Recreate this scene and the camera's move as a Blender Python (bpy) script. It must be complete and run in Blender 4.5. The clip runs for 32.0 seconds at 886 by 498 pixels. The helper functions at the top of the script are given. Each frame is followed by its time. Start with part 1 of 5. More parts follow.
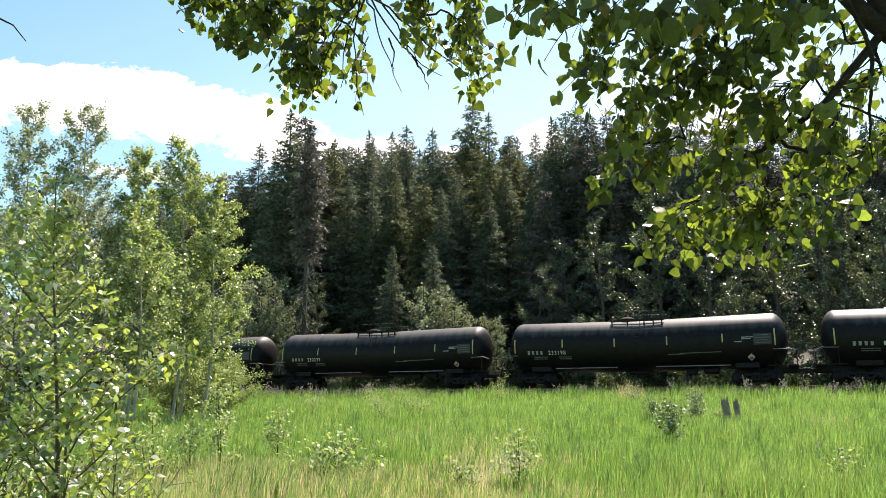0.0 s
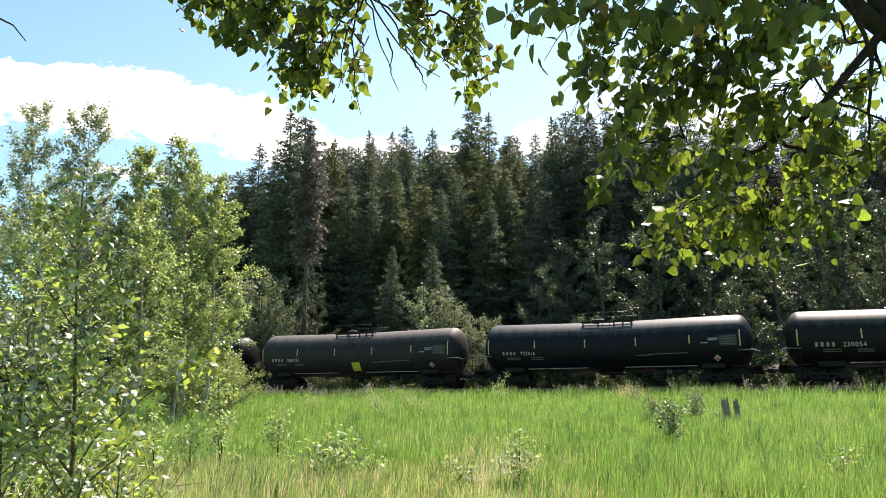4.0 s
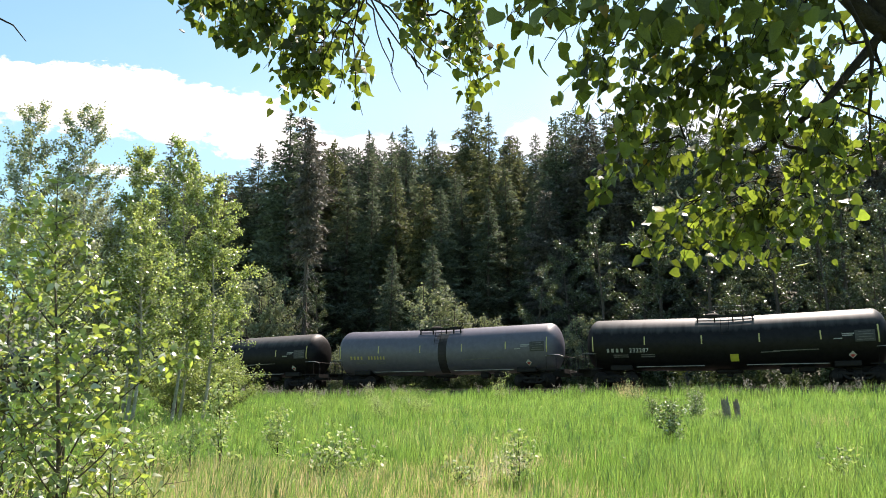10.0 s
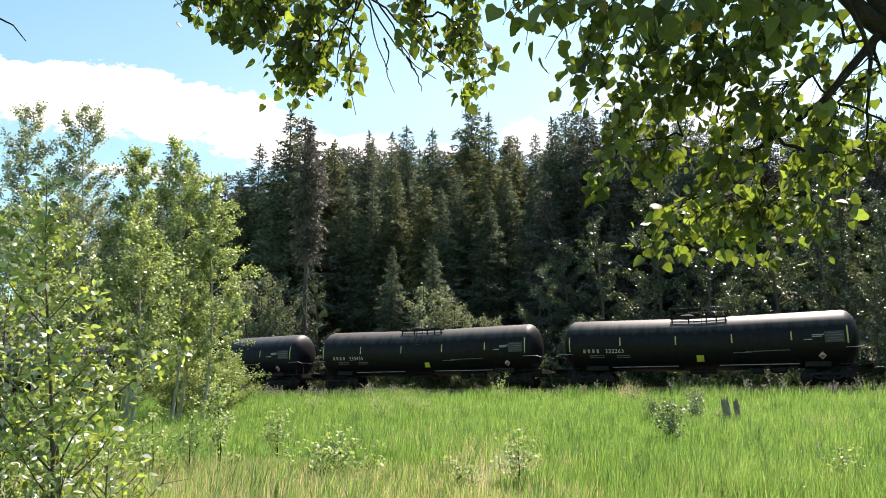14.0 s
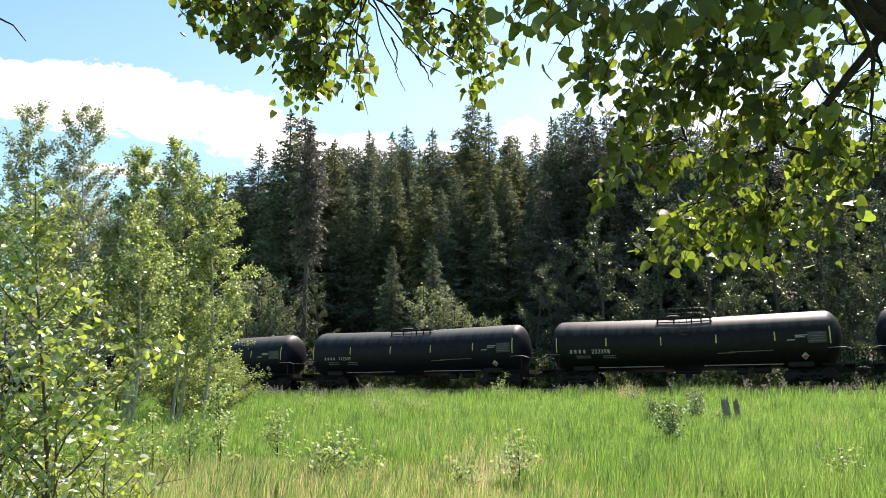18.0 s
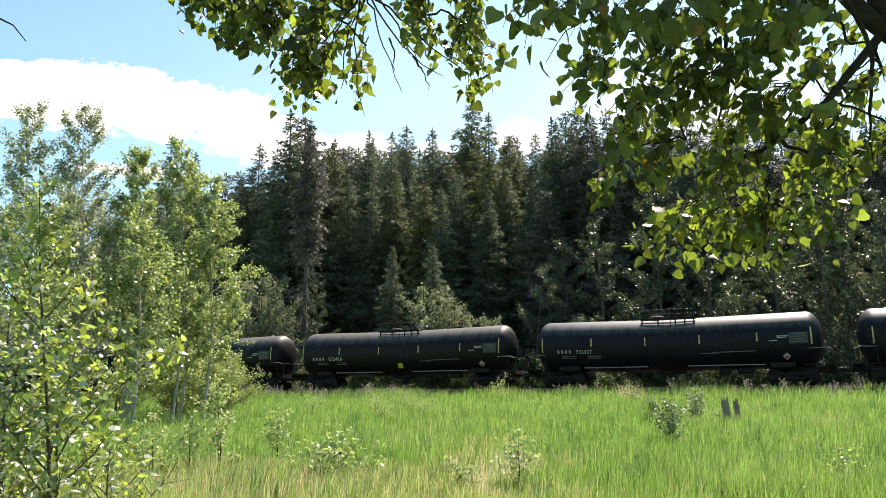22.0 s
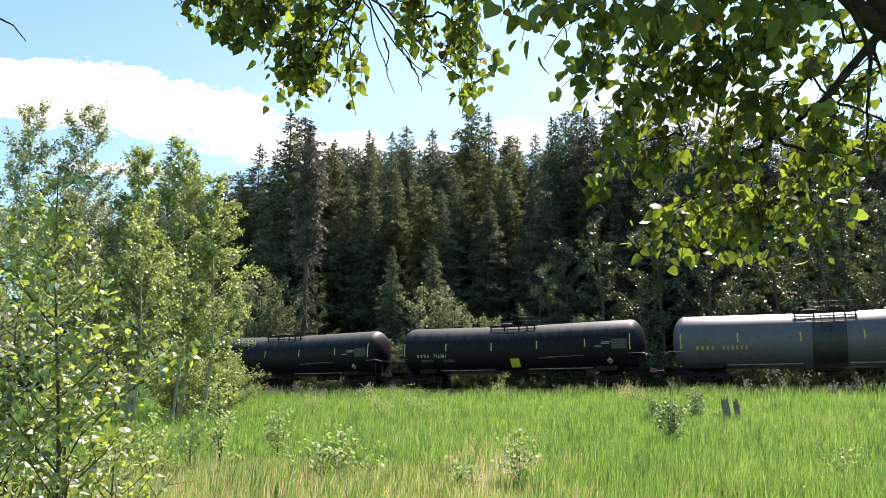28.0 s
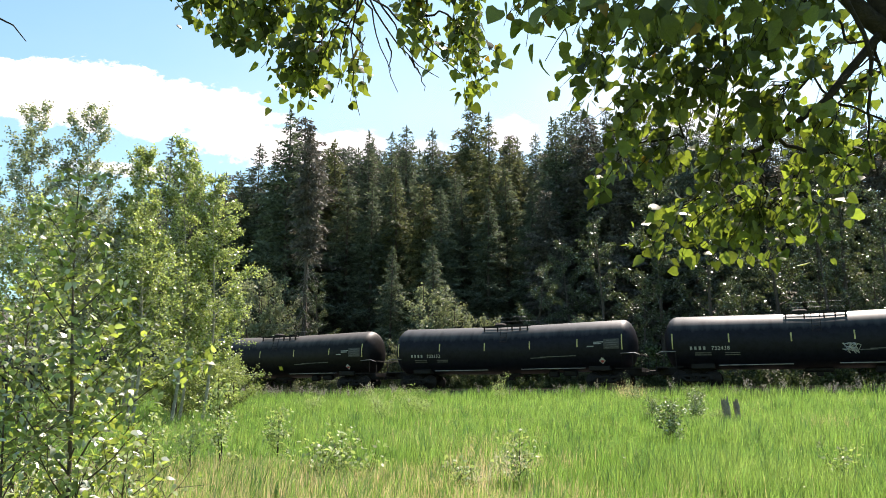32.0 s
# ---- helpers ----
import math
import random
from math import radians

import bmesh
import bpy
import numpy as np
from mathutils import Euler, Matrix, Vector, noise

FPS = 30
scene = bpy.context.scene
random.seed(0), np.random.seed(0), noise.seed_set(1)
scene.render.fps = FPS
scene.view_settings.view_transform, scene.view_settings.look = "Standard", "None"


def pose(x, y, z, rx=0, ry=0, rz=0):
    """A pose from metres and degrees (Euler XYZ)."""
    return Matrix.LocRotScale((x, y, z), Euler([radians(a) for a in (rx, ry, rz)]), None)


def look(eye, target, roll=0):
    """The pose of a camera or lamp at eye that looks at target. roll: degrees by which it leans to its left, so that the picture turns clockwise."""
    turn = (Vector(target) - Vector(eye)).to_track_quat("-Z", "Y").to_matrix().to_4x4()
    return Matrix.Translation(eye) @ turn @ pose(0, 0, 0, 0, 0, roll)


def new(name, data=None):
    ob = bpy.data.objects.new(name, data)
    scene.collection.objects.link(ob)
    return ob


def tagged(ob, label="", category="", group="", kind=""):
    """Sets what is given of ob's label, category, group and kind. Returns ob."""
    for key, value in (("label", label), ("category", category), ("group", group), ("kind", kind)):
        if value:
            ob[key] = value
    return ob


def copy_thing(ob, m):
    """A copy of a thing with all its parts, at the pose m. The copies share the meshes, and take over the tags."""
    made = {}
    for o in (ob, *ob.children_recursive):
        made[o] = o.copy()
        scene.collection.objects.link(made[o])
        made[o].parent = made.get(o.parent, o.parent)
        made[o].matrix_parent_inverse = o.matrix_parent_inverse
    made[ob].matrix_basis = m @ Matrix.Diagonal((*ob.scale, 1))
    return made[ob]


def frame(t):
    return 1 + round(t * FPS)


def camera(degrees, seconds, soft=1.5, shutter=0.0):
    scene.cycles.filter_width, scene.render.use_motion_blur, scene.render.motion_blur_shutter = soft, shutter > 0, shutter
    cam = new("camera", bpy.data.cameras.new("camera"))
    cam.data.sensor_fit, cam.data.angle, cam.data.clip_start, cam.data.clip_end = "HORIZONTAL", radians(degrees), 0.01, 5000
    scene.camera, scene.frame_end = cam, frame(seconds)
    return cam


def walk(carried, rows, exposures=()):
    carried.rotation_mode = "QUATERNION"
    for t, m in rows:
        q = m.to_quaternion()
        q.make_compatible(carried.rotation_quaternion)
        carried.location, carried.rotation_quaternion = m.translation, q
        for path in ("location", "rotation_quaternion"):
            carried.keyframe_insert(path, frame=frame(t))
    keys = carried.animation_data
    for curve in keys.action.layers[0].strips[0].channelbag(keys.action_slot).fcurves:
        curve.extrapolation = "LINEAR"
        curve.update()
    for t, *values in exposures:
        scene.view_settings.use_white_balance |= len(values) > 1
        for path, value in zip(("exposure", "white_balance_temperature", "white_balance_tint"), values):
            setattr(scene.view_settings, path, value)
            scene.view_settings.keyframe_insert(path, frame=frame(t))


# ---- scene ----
TH = 0.43358          # the track's turn from the view's cross line
TRACK_Y = 51.72       # where the track crosses the view's middle
CT, ST = math.cos(TH), math.sin(TH)
RAIL = 2.575          # height of the rail head
PITCH = 18.3          # coupled length of one tank car
cam = camera(62.0, 32.0, soft=0.65)
EYE = pose(0, 0, 1.6, 90 + 11.84, 0, 0)
walk(cam, [(0, EYE), (32, EYE)], exposures=[(0, 1.51, 6950, 20), (32, 1.51, 6950, 20)])

# ---- light ----
SUN_EL, SUN_AZ = radians(55), radians(32)   # high, beyond the train, a little to the right
world = bpy.data.worlds.new("world")
scene.world = world
world.use_nodes = True
wn = world.node_tree.nodes
sky = wn.new("ShaderNodeTexSky")
sky.sky_type, sky.sun_disc, sky.sun_elevation, sky.sun_rotation = "NISHITA", False, SUN_EL, SUN_AZ
sky.air_density, sky.dust_density, sky.ozone_density = 1.0, 0.6, 1.5
tint = wn.new("ShaderNodeMix")
tint.data_type, tint.blend_type = "RGBA", "MULTIPLY"
tint.inputs[0].default_value = 1.0
tint.inputs[7].default_value = (0.84, 1.09, 0.97, 1)
world.node_tree.links.new(sky.outputs[0], tint.inputs[6])
world.node_tree.links.new(tint.outputs[2], wn["Background"].inputs[0])
wn["Background"].inputs[1].default_value = 0.088
sun = new("sun", bpy.data.lights.new("sun", "SUN"))
sun.data.energy, sun.data.angle, sun.data.color = 5.0, radians(0.5), (1.0, 0.95, 0.86)
sun_way = Vector((math.sin(SUN_AZ) * math.cos(SUN_EL), math.cos(SUN_AZ) * math.cos(SUN_EL), math.sin(SUN_EL)))
sun.matrix_world = look(sun_way * 100, (0, 0, 0))


# ---- materials ----
def material(name, base, rough=0.7, metal=0.0, vary=(), scale=8.0, bump=0.0, bump_scale=40.0, per="", spec=0.5, range_v=(0.7, 1.3)):
    """A surface of base colour mixed with the colours of vary by noise at two scales; per: object or island tints it too."""
    m = bpy.data.materials.new(name)
    m.use_nodes = True
    n, l = m.node_tree.nodes, m.node_tree.links
    b = n["Principled BSDF"]
    b.inputs["Roughness"].default_value, b.inputs["Metallic"].default_value = rough, metal
    b.inputs["Specular IOR Level"].default_value = spec
    co = n.new("ShaderNodeTexCoord").outputs["Object"]
    col = None
    last = n.new("ShaderNodeRGB")
    last.outputs[0].default_value = (*base, 1)
    col = last.outputs[0]
    for i, c in enumerate(vary):
        t = n.new("ShaderNodeTexNoise")
        t.inputs["Scale"].default_value = scale * (1 if i == 0 else 4.7)
        t.inputs["Detail"].default_value, t.inputs["Roughness"].default_value = 6, 0.65
        l.new(co, t.inputs["Vector"])
        r = n.new("ShaderNodeMapRange")
        r.inputs["From Min"].default_value, r.inputs["From Max"].default_value = 0.42, 0.68
        l.new(t.outputs["Fac"], r.inputs["Value"])
        x = n.new("ShaderNodeMix")
        x.data_type = "RGBA"
        x.inputs["B"].default_value = (0, 0, 0, 1)
        x.inputs[7].default_value = (*c, 1)
        l.new(r.outputs[0], x.inputs[0])
        l.new(col, x.inputs[6])
        col = x.outputs[2]
    if per:
        v = n.new("ShaderNodeObjectInfo").outputs["Random"] if per == "object" else n.new("ShaderNodeNewGeometry").outputs["Random Per Island"]
        h = n.new("ShaderNodeHueSaturation")
        r = n.new("ShaderNodeMapRange")
        r.inputs["To Min"].default_value, r.inputs["To Max"].default_value = range_v
        l.new(v, r.inputs["Value"])
        l.new(r.outputs[0], h.inputs["Value"])
        r = n.new("ShaderNodeMapRange")
        r.inputs["To Min"].default_value, r.inputs["To Max"].default_value = 0.485, 0.515
        w2 = n.new("ShaderNodeMath")
        w2.operation, w2.inputs[1].default_value = "FRACT", 1.0
        m7 = n.new("ShaderNodeMath")
        m7.operation, m7.inputs[1].default_value = "MULTIPLY", 7.31
        l.new(v, m7.inputs[0])
        l.new(m7.outputs[0], w2.inputs[0])
        l.new(w2.outputs[0], r.inputs["Value"])
        l.new(r.outputs[0], h.inputs["Hue"])
        l.new(col, h.inputs["Color"])
        col = h.outputs[0]
    l.new(col, b.inputs["Base Color"])
    if bump:
        t = n.new("ShaderNodeTexNoise")
        t.inputs["Scale"].default_value, t.inputs["Detail"].default_value = bump_scale, 5
        l.new(co, t.inputs["Vector"])
        k = n.new("ShaderNodeBump")
        k.inputs["Strength"].default_value, k.inputs["Distance"].default_value = bump, 0.05
        l.new(t.outputs["Fac"], k.inputs["Height"])
        l.new(k.outputs[0], b.inputs["Normal"])
    return m, col


def solid(*a, **k):
    return material(*a, **k)[0]


def leafy(name, base, vary=(), through_light=0.45, rough=0.45, scale=1.2, per="island", spec=0.5, warm=(1.25, 1.2, 0.5), range_v=(0.7, 1.3), pale=0.0, glint_underside=(0.58, 0.62, 0.55)):
    """Leaf surface: a glossy face, and light that shines through it. pale: the share of leaves coloured whitish, as
    painted glints and as turned undersides.
    """
    m, col = material(name, base, rough=rough, vary=vary, scale=scale, per=per, spec=spec, range_v=range_v)
    n, l = m.node_tree.nodes, m.node_tree.links
    # whitish leaves picked at random: glints put into the colour, and undersides
    if pale:
        w = n.new("ShaderNodeMath")
        w.operation, w.inputs[1].default_value = "MULTIPLY", 23.7
        l.new(n.new("ShaderNodeNewGeometry").outputs["Random Per Island"], w.inputs[0])
        fr = n.new("ShaderNodeMath")
        fr.operation = "FRACT"
        l.new(w.outputs[0], fr.inputs[0])
        pick = n.new("ShaderNodeMath")
        pick.operation, pick.inputs[1].default_value = "LESS_THAN", pale
        l.new(fr.outputs[0], pick.inputs[0])
        px = n.new("ShaderNodeMix")
        px.data_type = "RGBA"
        px.inputs[7].default_value = (*glint_underside, 1)
        l.new(pick.outputs[0], px.inputs[0])
        l.new(col, px.inputs[6])
        l.new(px.outputs[2], n["Principled BSDF"].inputs["Base Color"])
    t = n.new("ShaderNodeBsdfTranslucent")
    g = n.new("ShaderNodeMix")
    g.data_type, g.blend_type = "RGBA", "MULTIPLY"
    g.inputs[0].default_value = 1.0
    g.inputs[7].default_value = (*warm, 1)
    l.new(col, g.inputs[6])
    l.new(g.outputs[2], t.inputs["Color"])
    x = n.new("ShaderNodeMixShader")
    x.inputs[0].default_value = through_light
    l.new(n["Principled BSDF"].outputs[0], x.inputs[1])
    l.new(t.outputs[0], x.inputs[2])
    l.new(x.outputs[0], n["Material Output"].inputs[0])
    return m


def tank_paint(name, base, lit_top, rough=0.48, spec=0.14, vary=()):
    """Dusty tank paint with the sun's sheen painted pale on what faces up, thinner and streaky towards the sides."""
    m, col = material(name, base, rough, vary=vary, scale=0.9, bump=0.03, bump_scale=3, spec=spec)
    n, l = m.node_tree.nodes, m.node_tree.links
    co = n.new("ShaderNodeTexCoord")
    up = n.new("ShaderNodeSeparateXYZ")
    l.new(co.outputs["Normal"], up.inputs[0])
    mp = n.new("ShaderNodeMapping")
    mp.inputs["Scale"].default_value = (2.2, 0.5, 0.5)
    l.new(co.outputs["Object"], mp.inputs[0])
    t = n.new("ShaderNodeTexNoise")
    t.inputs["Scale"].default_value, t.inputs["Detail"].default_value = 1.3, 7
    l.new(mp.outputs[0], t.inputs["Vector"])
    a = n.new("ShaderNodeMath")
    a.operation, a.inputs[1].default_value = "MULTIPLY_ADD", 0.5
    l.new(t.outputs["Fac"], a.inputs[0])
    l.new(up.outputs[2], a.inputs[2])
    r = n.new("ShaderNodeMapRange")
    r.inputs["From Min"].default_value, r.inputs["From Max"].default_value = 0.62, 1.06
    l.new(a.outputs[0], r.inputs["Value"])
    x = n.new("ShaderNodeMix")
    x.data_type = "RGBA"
    x.inputs[7].default_value = (*lit_top, 1)
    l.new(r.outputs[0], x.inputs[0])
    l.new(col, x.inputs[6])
    b = n["Principled BSDF"]
    l.new(x.outputs[2], b.inputs["Base Color"])
    g = n.new("ShaderNodeMapRange")
    g.inputs["To Min"].default_value, g.inputs["To Max"].default_value = rough, rough + 0.04
    l.new(r.outputs[0], g.inputs["Value"])
    l.new(g.outputs[0], b.inputs["Roughness"])
    return m


M_GROUND = solid("meadow_soil", (0.09, 0.15, 0.025), 0.95, vary=((0.13, 0.19, 0.04), (0.06, 0.10, 0.02)), scale=0.6, bump=0.6, bump_scale=14)
M_FOREST = solid("forest_soil", (0.035, 0.032, 0.018), 0.95, vary=((0.03, 0.045, 0.015), (0.05, 0.04, 0.025)), scale=0.8, bump=0.6, bump_scale=9)
M_BALLAST = solid("ballast_stone", (0.055, 0.05, 0.046), 0.95, vary=((0.035, 0.032, 0.03), (0.085, 0.08, 0.075)), scale=9, bump=1.0, bump_scale=22)
M_RAIL = solid("rail_steel", (0.16, 0.11, 0.08), 0.5, 0.7, vary=((0.09, 0.055, 0.035),), scale=6, bump=0.1)
M_TIE = solid("tie_wood", (0.06, 0.045, 0.032), 0.9, vary=((0.10, 0.08, 0.06), (0.03, 0.022, 0.016)), scale=5, bump=0.5, per="island")
M_GRASS = leafy("meadow_grass", (0.192, 0.294, 0.082), vary=((0.265, 0.350, 0.125), (0.110, 0.200, 0.05)), through_light=0.5, rough=0.32, scale=0.35, spec=0.9, warm=(1.06, 1.15, 0.68), range_v=(0.4, 1.6))
M_GRASS_DARK = leafy("broad_grass", (0.10, 0.19, 0.06), vary=((0.15, 0.25, 0.09), (0.07, 0.13, 0.05)), through_light=0.4, rough=0.3, scale=0.8, spec=0.9, warm=(1.0, 1.15, 0.6), range_v=(0.5, 1.5))
M_STRAW = leafy("dry_grass", (0.58, 0.49, 0.33), vary=((0.46, 0.41, 0.24),), through_light=0.5, rough=0.7, scale=0.5, spec=0.3, warm=(1.1, 1.05, 0.8), range_v=(0.75, 1.25))
M_NEEDLE = leafy("spruce_needles", (0.103, 0.128, 0.094), vary=((0.147, 0.173, 0.127), (0.076, 0.095, 0.071)), through_light=0.32, rough=0.7, scale=0.5, spec=0.2, warm=(1.05, 1.1, 0.75), range_v=(0.55, 1.45))
M_NEEDLE_DRY = leafy("dry_spruce_needles", (0.098, 0.096, 0.086), vary=((0.072, 0.075, 0.064),), through_light=0.25, rough=0.7, scale=0.6, warm=(1.05, 1.0, 0.8), range_v=(0.55, 1.45))
M_NEEDLE_OLIVE = leafy("olive_fir_needles", (0.110, 0.124, 0.071), vary=((0.157, 0.169, 0.098), (0.071, 0.083, 0.050)), through_light=0.35, rough=0.7, scale=0.5, spec=0.2, warm=(1.1, 1.1, 0.7), range_v=(0.5, 1.5))
M_NEEDLE_BLUE = leafy("bluish_spruce_needles", (0.098, 0.116, 0.100), vary=((0.137, 0.161, 0.140), (0.069, 0.083, 0.074)), through_light=0.3, rough=0.7, scale=0.5, spec=0.25, warm=(1.0, 1.1, 0.8), range_v=(0.5, 1.5))
M_DEADWOOD = solid("bare_grey_deadwood", (0.20, 0.18, 0.165), 0.9, vary=((0.11, 0.095, 0.085), (0.28, 0.26, 0.24)), scale=3, bump=0.5, bump_scale=20)
M_ASPEN = leafy("aspen_leaves", (0.058, 0.078, 0.043), vary=((0.081, 0.103, 0.061),), through_light=0.3, rough=0.32, scale=0.8, spec=0.5, warm=(1.15, 1.2, 0.6), range_v=(0.45, 1.55), pale=0.06, glint_underside=(0.34, 0.38, 0.34))
M_WILLOW = leafy("willow_leaves", (0.187, 0.216, 0.143), vary=((0.135, 0.165, 0.093),), through_light=0.4, rough=0.6, scale=0.8, warm=(1.1, 1.1, 0.7), range_v=(0.6, 1.4))
M_POPLAR = leafy("poplar_leaves", (0.258, 0.319, 0.140), vary=((0.336, 0.392, 0.202), (0.146, 0.202, 0.084)), through_light=0.5, rough=0.24, scale=0.7, warm=(1.2, 1.2, 0.6), range_v=(0.45, 1.55), spec=0.7, pale=0.2)
M_POPLAR_GREY = leafy("greyish_poplar_leaves", (0.231, 0.259, 0.187), vary=((0.154, 0.187, 0.110),), through_light=0.42, rough=0.22, scale=0.7, warm=(1.15, 1.15, 0.6), range_v=(0.45, 1.55), spec=0.8, pale=0.38, glint_underside=(0.5, 0.56, 0.54))
M_LEAF_SAPLING = leafy("sapling_leaves", (0.196, 0.241, 0.103), vary=((0.253, 0.299, 0.127), (0.138, 0.178, 0.075)), through_light=0.45, rough=0.33, scale=6, warm=(1.45, 1.5, 0.5), range_v=(0.35, 1.5), spec=0.8, pale=0.16)
M_LEAF_NEAR = leafy("cottonwood_leaves", (0.086, 0.102, 0.048), vary=((0.115, 0.131, 0.057), (0.059, 0.072, 0.037)), through_light=0.46, rough=0.45, scale=6, warm=(2.0, 2.3, 0.5), range_v=(0.35, 1.65), spec=0.3)
M_LEAF_YELLOW = leafy("yellowing_leaves", (0.22, 0.16, 0.03), vary=((0.16, 0.10, 0.03),), through_light=0.4, rough=0.4, scale=8)
M_BUSH = leafy("bush_leaves", (0.20, 0.26, 0.12), vary=((0.25, 0.31, 0.15),), through_light=0.4, rough=0.4, scale=1.2, range_v=(0.5, 1.5))
M_UNDER = leafy("undergrowth_leaves", (0.066, 0.096, 0.042), vary=((0.096, 0.126, 0.060),), through_light=0.3, rough=0.5, scale=0.8, spec=0.25, warm=(1.15, 1.2, 0.6), range_v=(0.45, 1.55))
M_WEED = leafy("weed_leaves", (0.26, 0.33, 0.15), vary=((0.32, 0.37, 0.2),), through_light=0.45, rough=0.55, scale=3, warm=(1.1, 1.15, 0.6))
M_DARKWEED = leafy("dark_weed_leaves", (0.09, 0.14, 0.06), vary=((0.15, 0.20, 0.10),), through_light=0.35, rough=0.35, scale=3, spec=0.6, range_v=(0.4, 1.6), pale=0.22, glint_underside=(0.42, 0.48, 0.36))
M_PALE_STRAW = leafy("bleached_grass", (0.60, 0.54, 0.42), vary=((0.5, 0.44, 0.32),), through_light=0.5, rough=0.7, scale=3, spec=0.3, warm=(1.0, 1.0, 0.9), range_v=(0.8, 1.2))
M_SEED = leafy("dry_seed_heads", (0.31, 0.28, 0.25), vary=((0.40, 0.37, 0.33),), through_light=0.15, rough=0.8, scale=6, warm=(1.1, 1.0, 0.8))
M_BARK = solid("dark_bark", (0.075, 0.058, 0.045), 0.9, vary=((0.13, 0.11, 0.09), (0.04, 0.03, 0.024)), scale=7, bump=0.7, bump_scale=30)
M_BARK_PALE = solid("pale_poplar_bark", (0.24, 0.23, 0.19), 0.85, vary=((0.18, 0.18, 0.14), (0.40, 0.39, 0.34)), scale=3, bump=0.4, bump_scale=25)
M_TWIG = solid("twig_bark", (0.024, 0.019, 0.015), 0.9, vary=((0.045, 0.036, 0.028),), scale=20, bump=0.4, bump_scale=60, spec=0.1)
M_SAPLING_BARK = solid("brown_sapling_bark", (0.085, 0.068, 0.05), 0.8, vary=((0.13, 0.11, 0.085), (0.05, 0.04, 0.03)), scale=20, bump=0.3, bump_scale=60, spec=0.2)
M_STUMP = solid("weathered_stump_wood", (0.24, 0.20, 0.16), 0.95, vary=((0.10, 0.085, 0.07), (0.34, 0.30, 0.25)), scale=9, bump=1.0, bump_scale=40)
# second colour: pale top, some dust but mostly painted sunlit sheen
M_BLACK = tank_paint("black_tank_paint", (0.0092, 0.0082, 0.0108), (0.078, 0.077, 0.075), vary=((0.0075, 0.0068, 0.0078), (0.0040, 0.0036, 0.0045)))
M_BROWN = tank_paint("dusty_black_sunlit_top_paint", (0.0092, 0.0080, 0.0084), (0.100, 0.092, 0.087), 0.46, vary=((0.0100, 0.0085, 0.0085), (0.0045, 0.0038, 0.0040)))
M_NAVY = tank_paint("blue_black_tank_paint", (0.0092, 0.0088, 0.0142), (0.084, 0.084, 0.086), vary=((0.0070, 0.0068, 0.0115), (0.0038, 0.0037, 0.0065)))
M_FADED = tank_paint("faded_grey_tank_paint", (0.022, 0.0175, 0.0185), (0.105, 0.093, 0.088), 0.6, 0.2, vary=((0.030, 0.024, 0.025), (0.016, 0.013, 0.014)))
M_SILVER = solid("light_grey_tank_paint", (0.076, 0.070, 0.092), 0.5, vary=((0.061, 0.056, 0.074), (0.091, 0.084, 0.109)), scale=0.7, bump=0.04, bump_scale=3)
M_TAR = solid("oily_spill_stain", (0.014, 0.013, 0.019), 0.5, vary=((0.028, 0.026, 0.036),), scale=2)
M_FRAME = solid("grimy_underframe", (0.013, 0.0115, 0.011), 0.8, vary=((0.018, 0.015, 0.013),), scale=4, bump=0.2, spec=0.2)
M_WHEEL = solid("wheel_steel", (0.022, 0.017, 0.014), 0.65, 0.2, vary=((0.012, 0.010, 0.009),), scale=8, spec=0.3)
M_PIPE = solid("worn_galvanised_pipe", (0.30, 0.29, 0.29), 0.5, 0.5, vary=((0.14, 0.13, 0.13),), scale=3)
M_YELLOW = solid("yellow_reflector", (0.42, 0.36, 0.13), 0.5, vary=((0.24, 0.21, 0.09),), scale=3)
M_YELLOW_DEEP = solid("yellow_panel_paint", (0.55, 0.50, 0.05), 0.5, vary=((0.42, 0.37, 0.06),), scale=2)
M_WHITE = solid("white_stencil_paint", (0.46, 0.45, 0.45), 0.6, vary=((0.40, 0.40, 0.38),), scale=6)
M_GREYINK = solid("grey_stencil_paint", (0.12, 0.115, 0.11), 0.7, vary=((0.06, 0.058, 0.055),), scale=4)
M_PANEL = solid("faded_panel_paint", (0.032, 0.029, 0.028), 0.7, vary=((0.018, 0.016, 0.016), (0.045, 0.042, 0.04)), scale=3)
M_OCHRE = solid("ochre_stencil_paint", (0.30, 0.23, 0.06), 0.6, vary=((0.3, 0.25, 0.1),), scale=4)
M_MARK = solid("worn_white_mark", (0.27, 0.265, 0.26), 0.6, vary=((0.17, 0.17, 0.165),), scale=6)
M_RED = solid("red_placard_ink", (0.45, 0.05, 0.04), 0.5)


# ---- mesh helpers ----
def fast_mesh(name, v, f, mat):
    """A mesh from arrays: v (n, 3) and f (m, k), all faces with k corners."""
    v, f = np.asarray(v, dtype=np.float32), np.asarray(f, dtype=np.int32)
    me = bpy.data.meshes.new(name)
    me.vertices.add(len(v))
    me.vertices.foreach_set("co", v.ravel())
    me.loops.add(f.size)
    me.loops.foreach_set("vertex_index", f.ravel())
    me.polygons.add(len(f))
    me.polygons.foreach_set("loop_start", np.arange(len(f), dtype=np.int32) * f.shape[1])
    me.update(calc_edges=True)
    me.materials.append(mat)
    return me


def smooth(me):
    me.polygons.foreach_set("use_smooth", np.ones(len(me.polygons), dtype=bool))
    return me


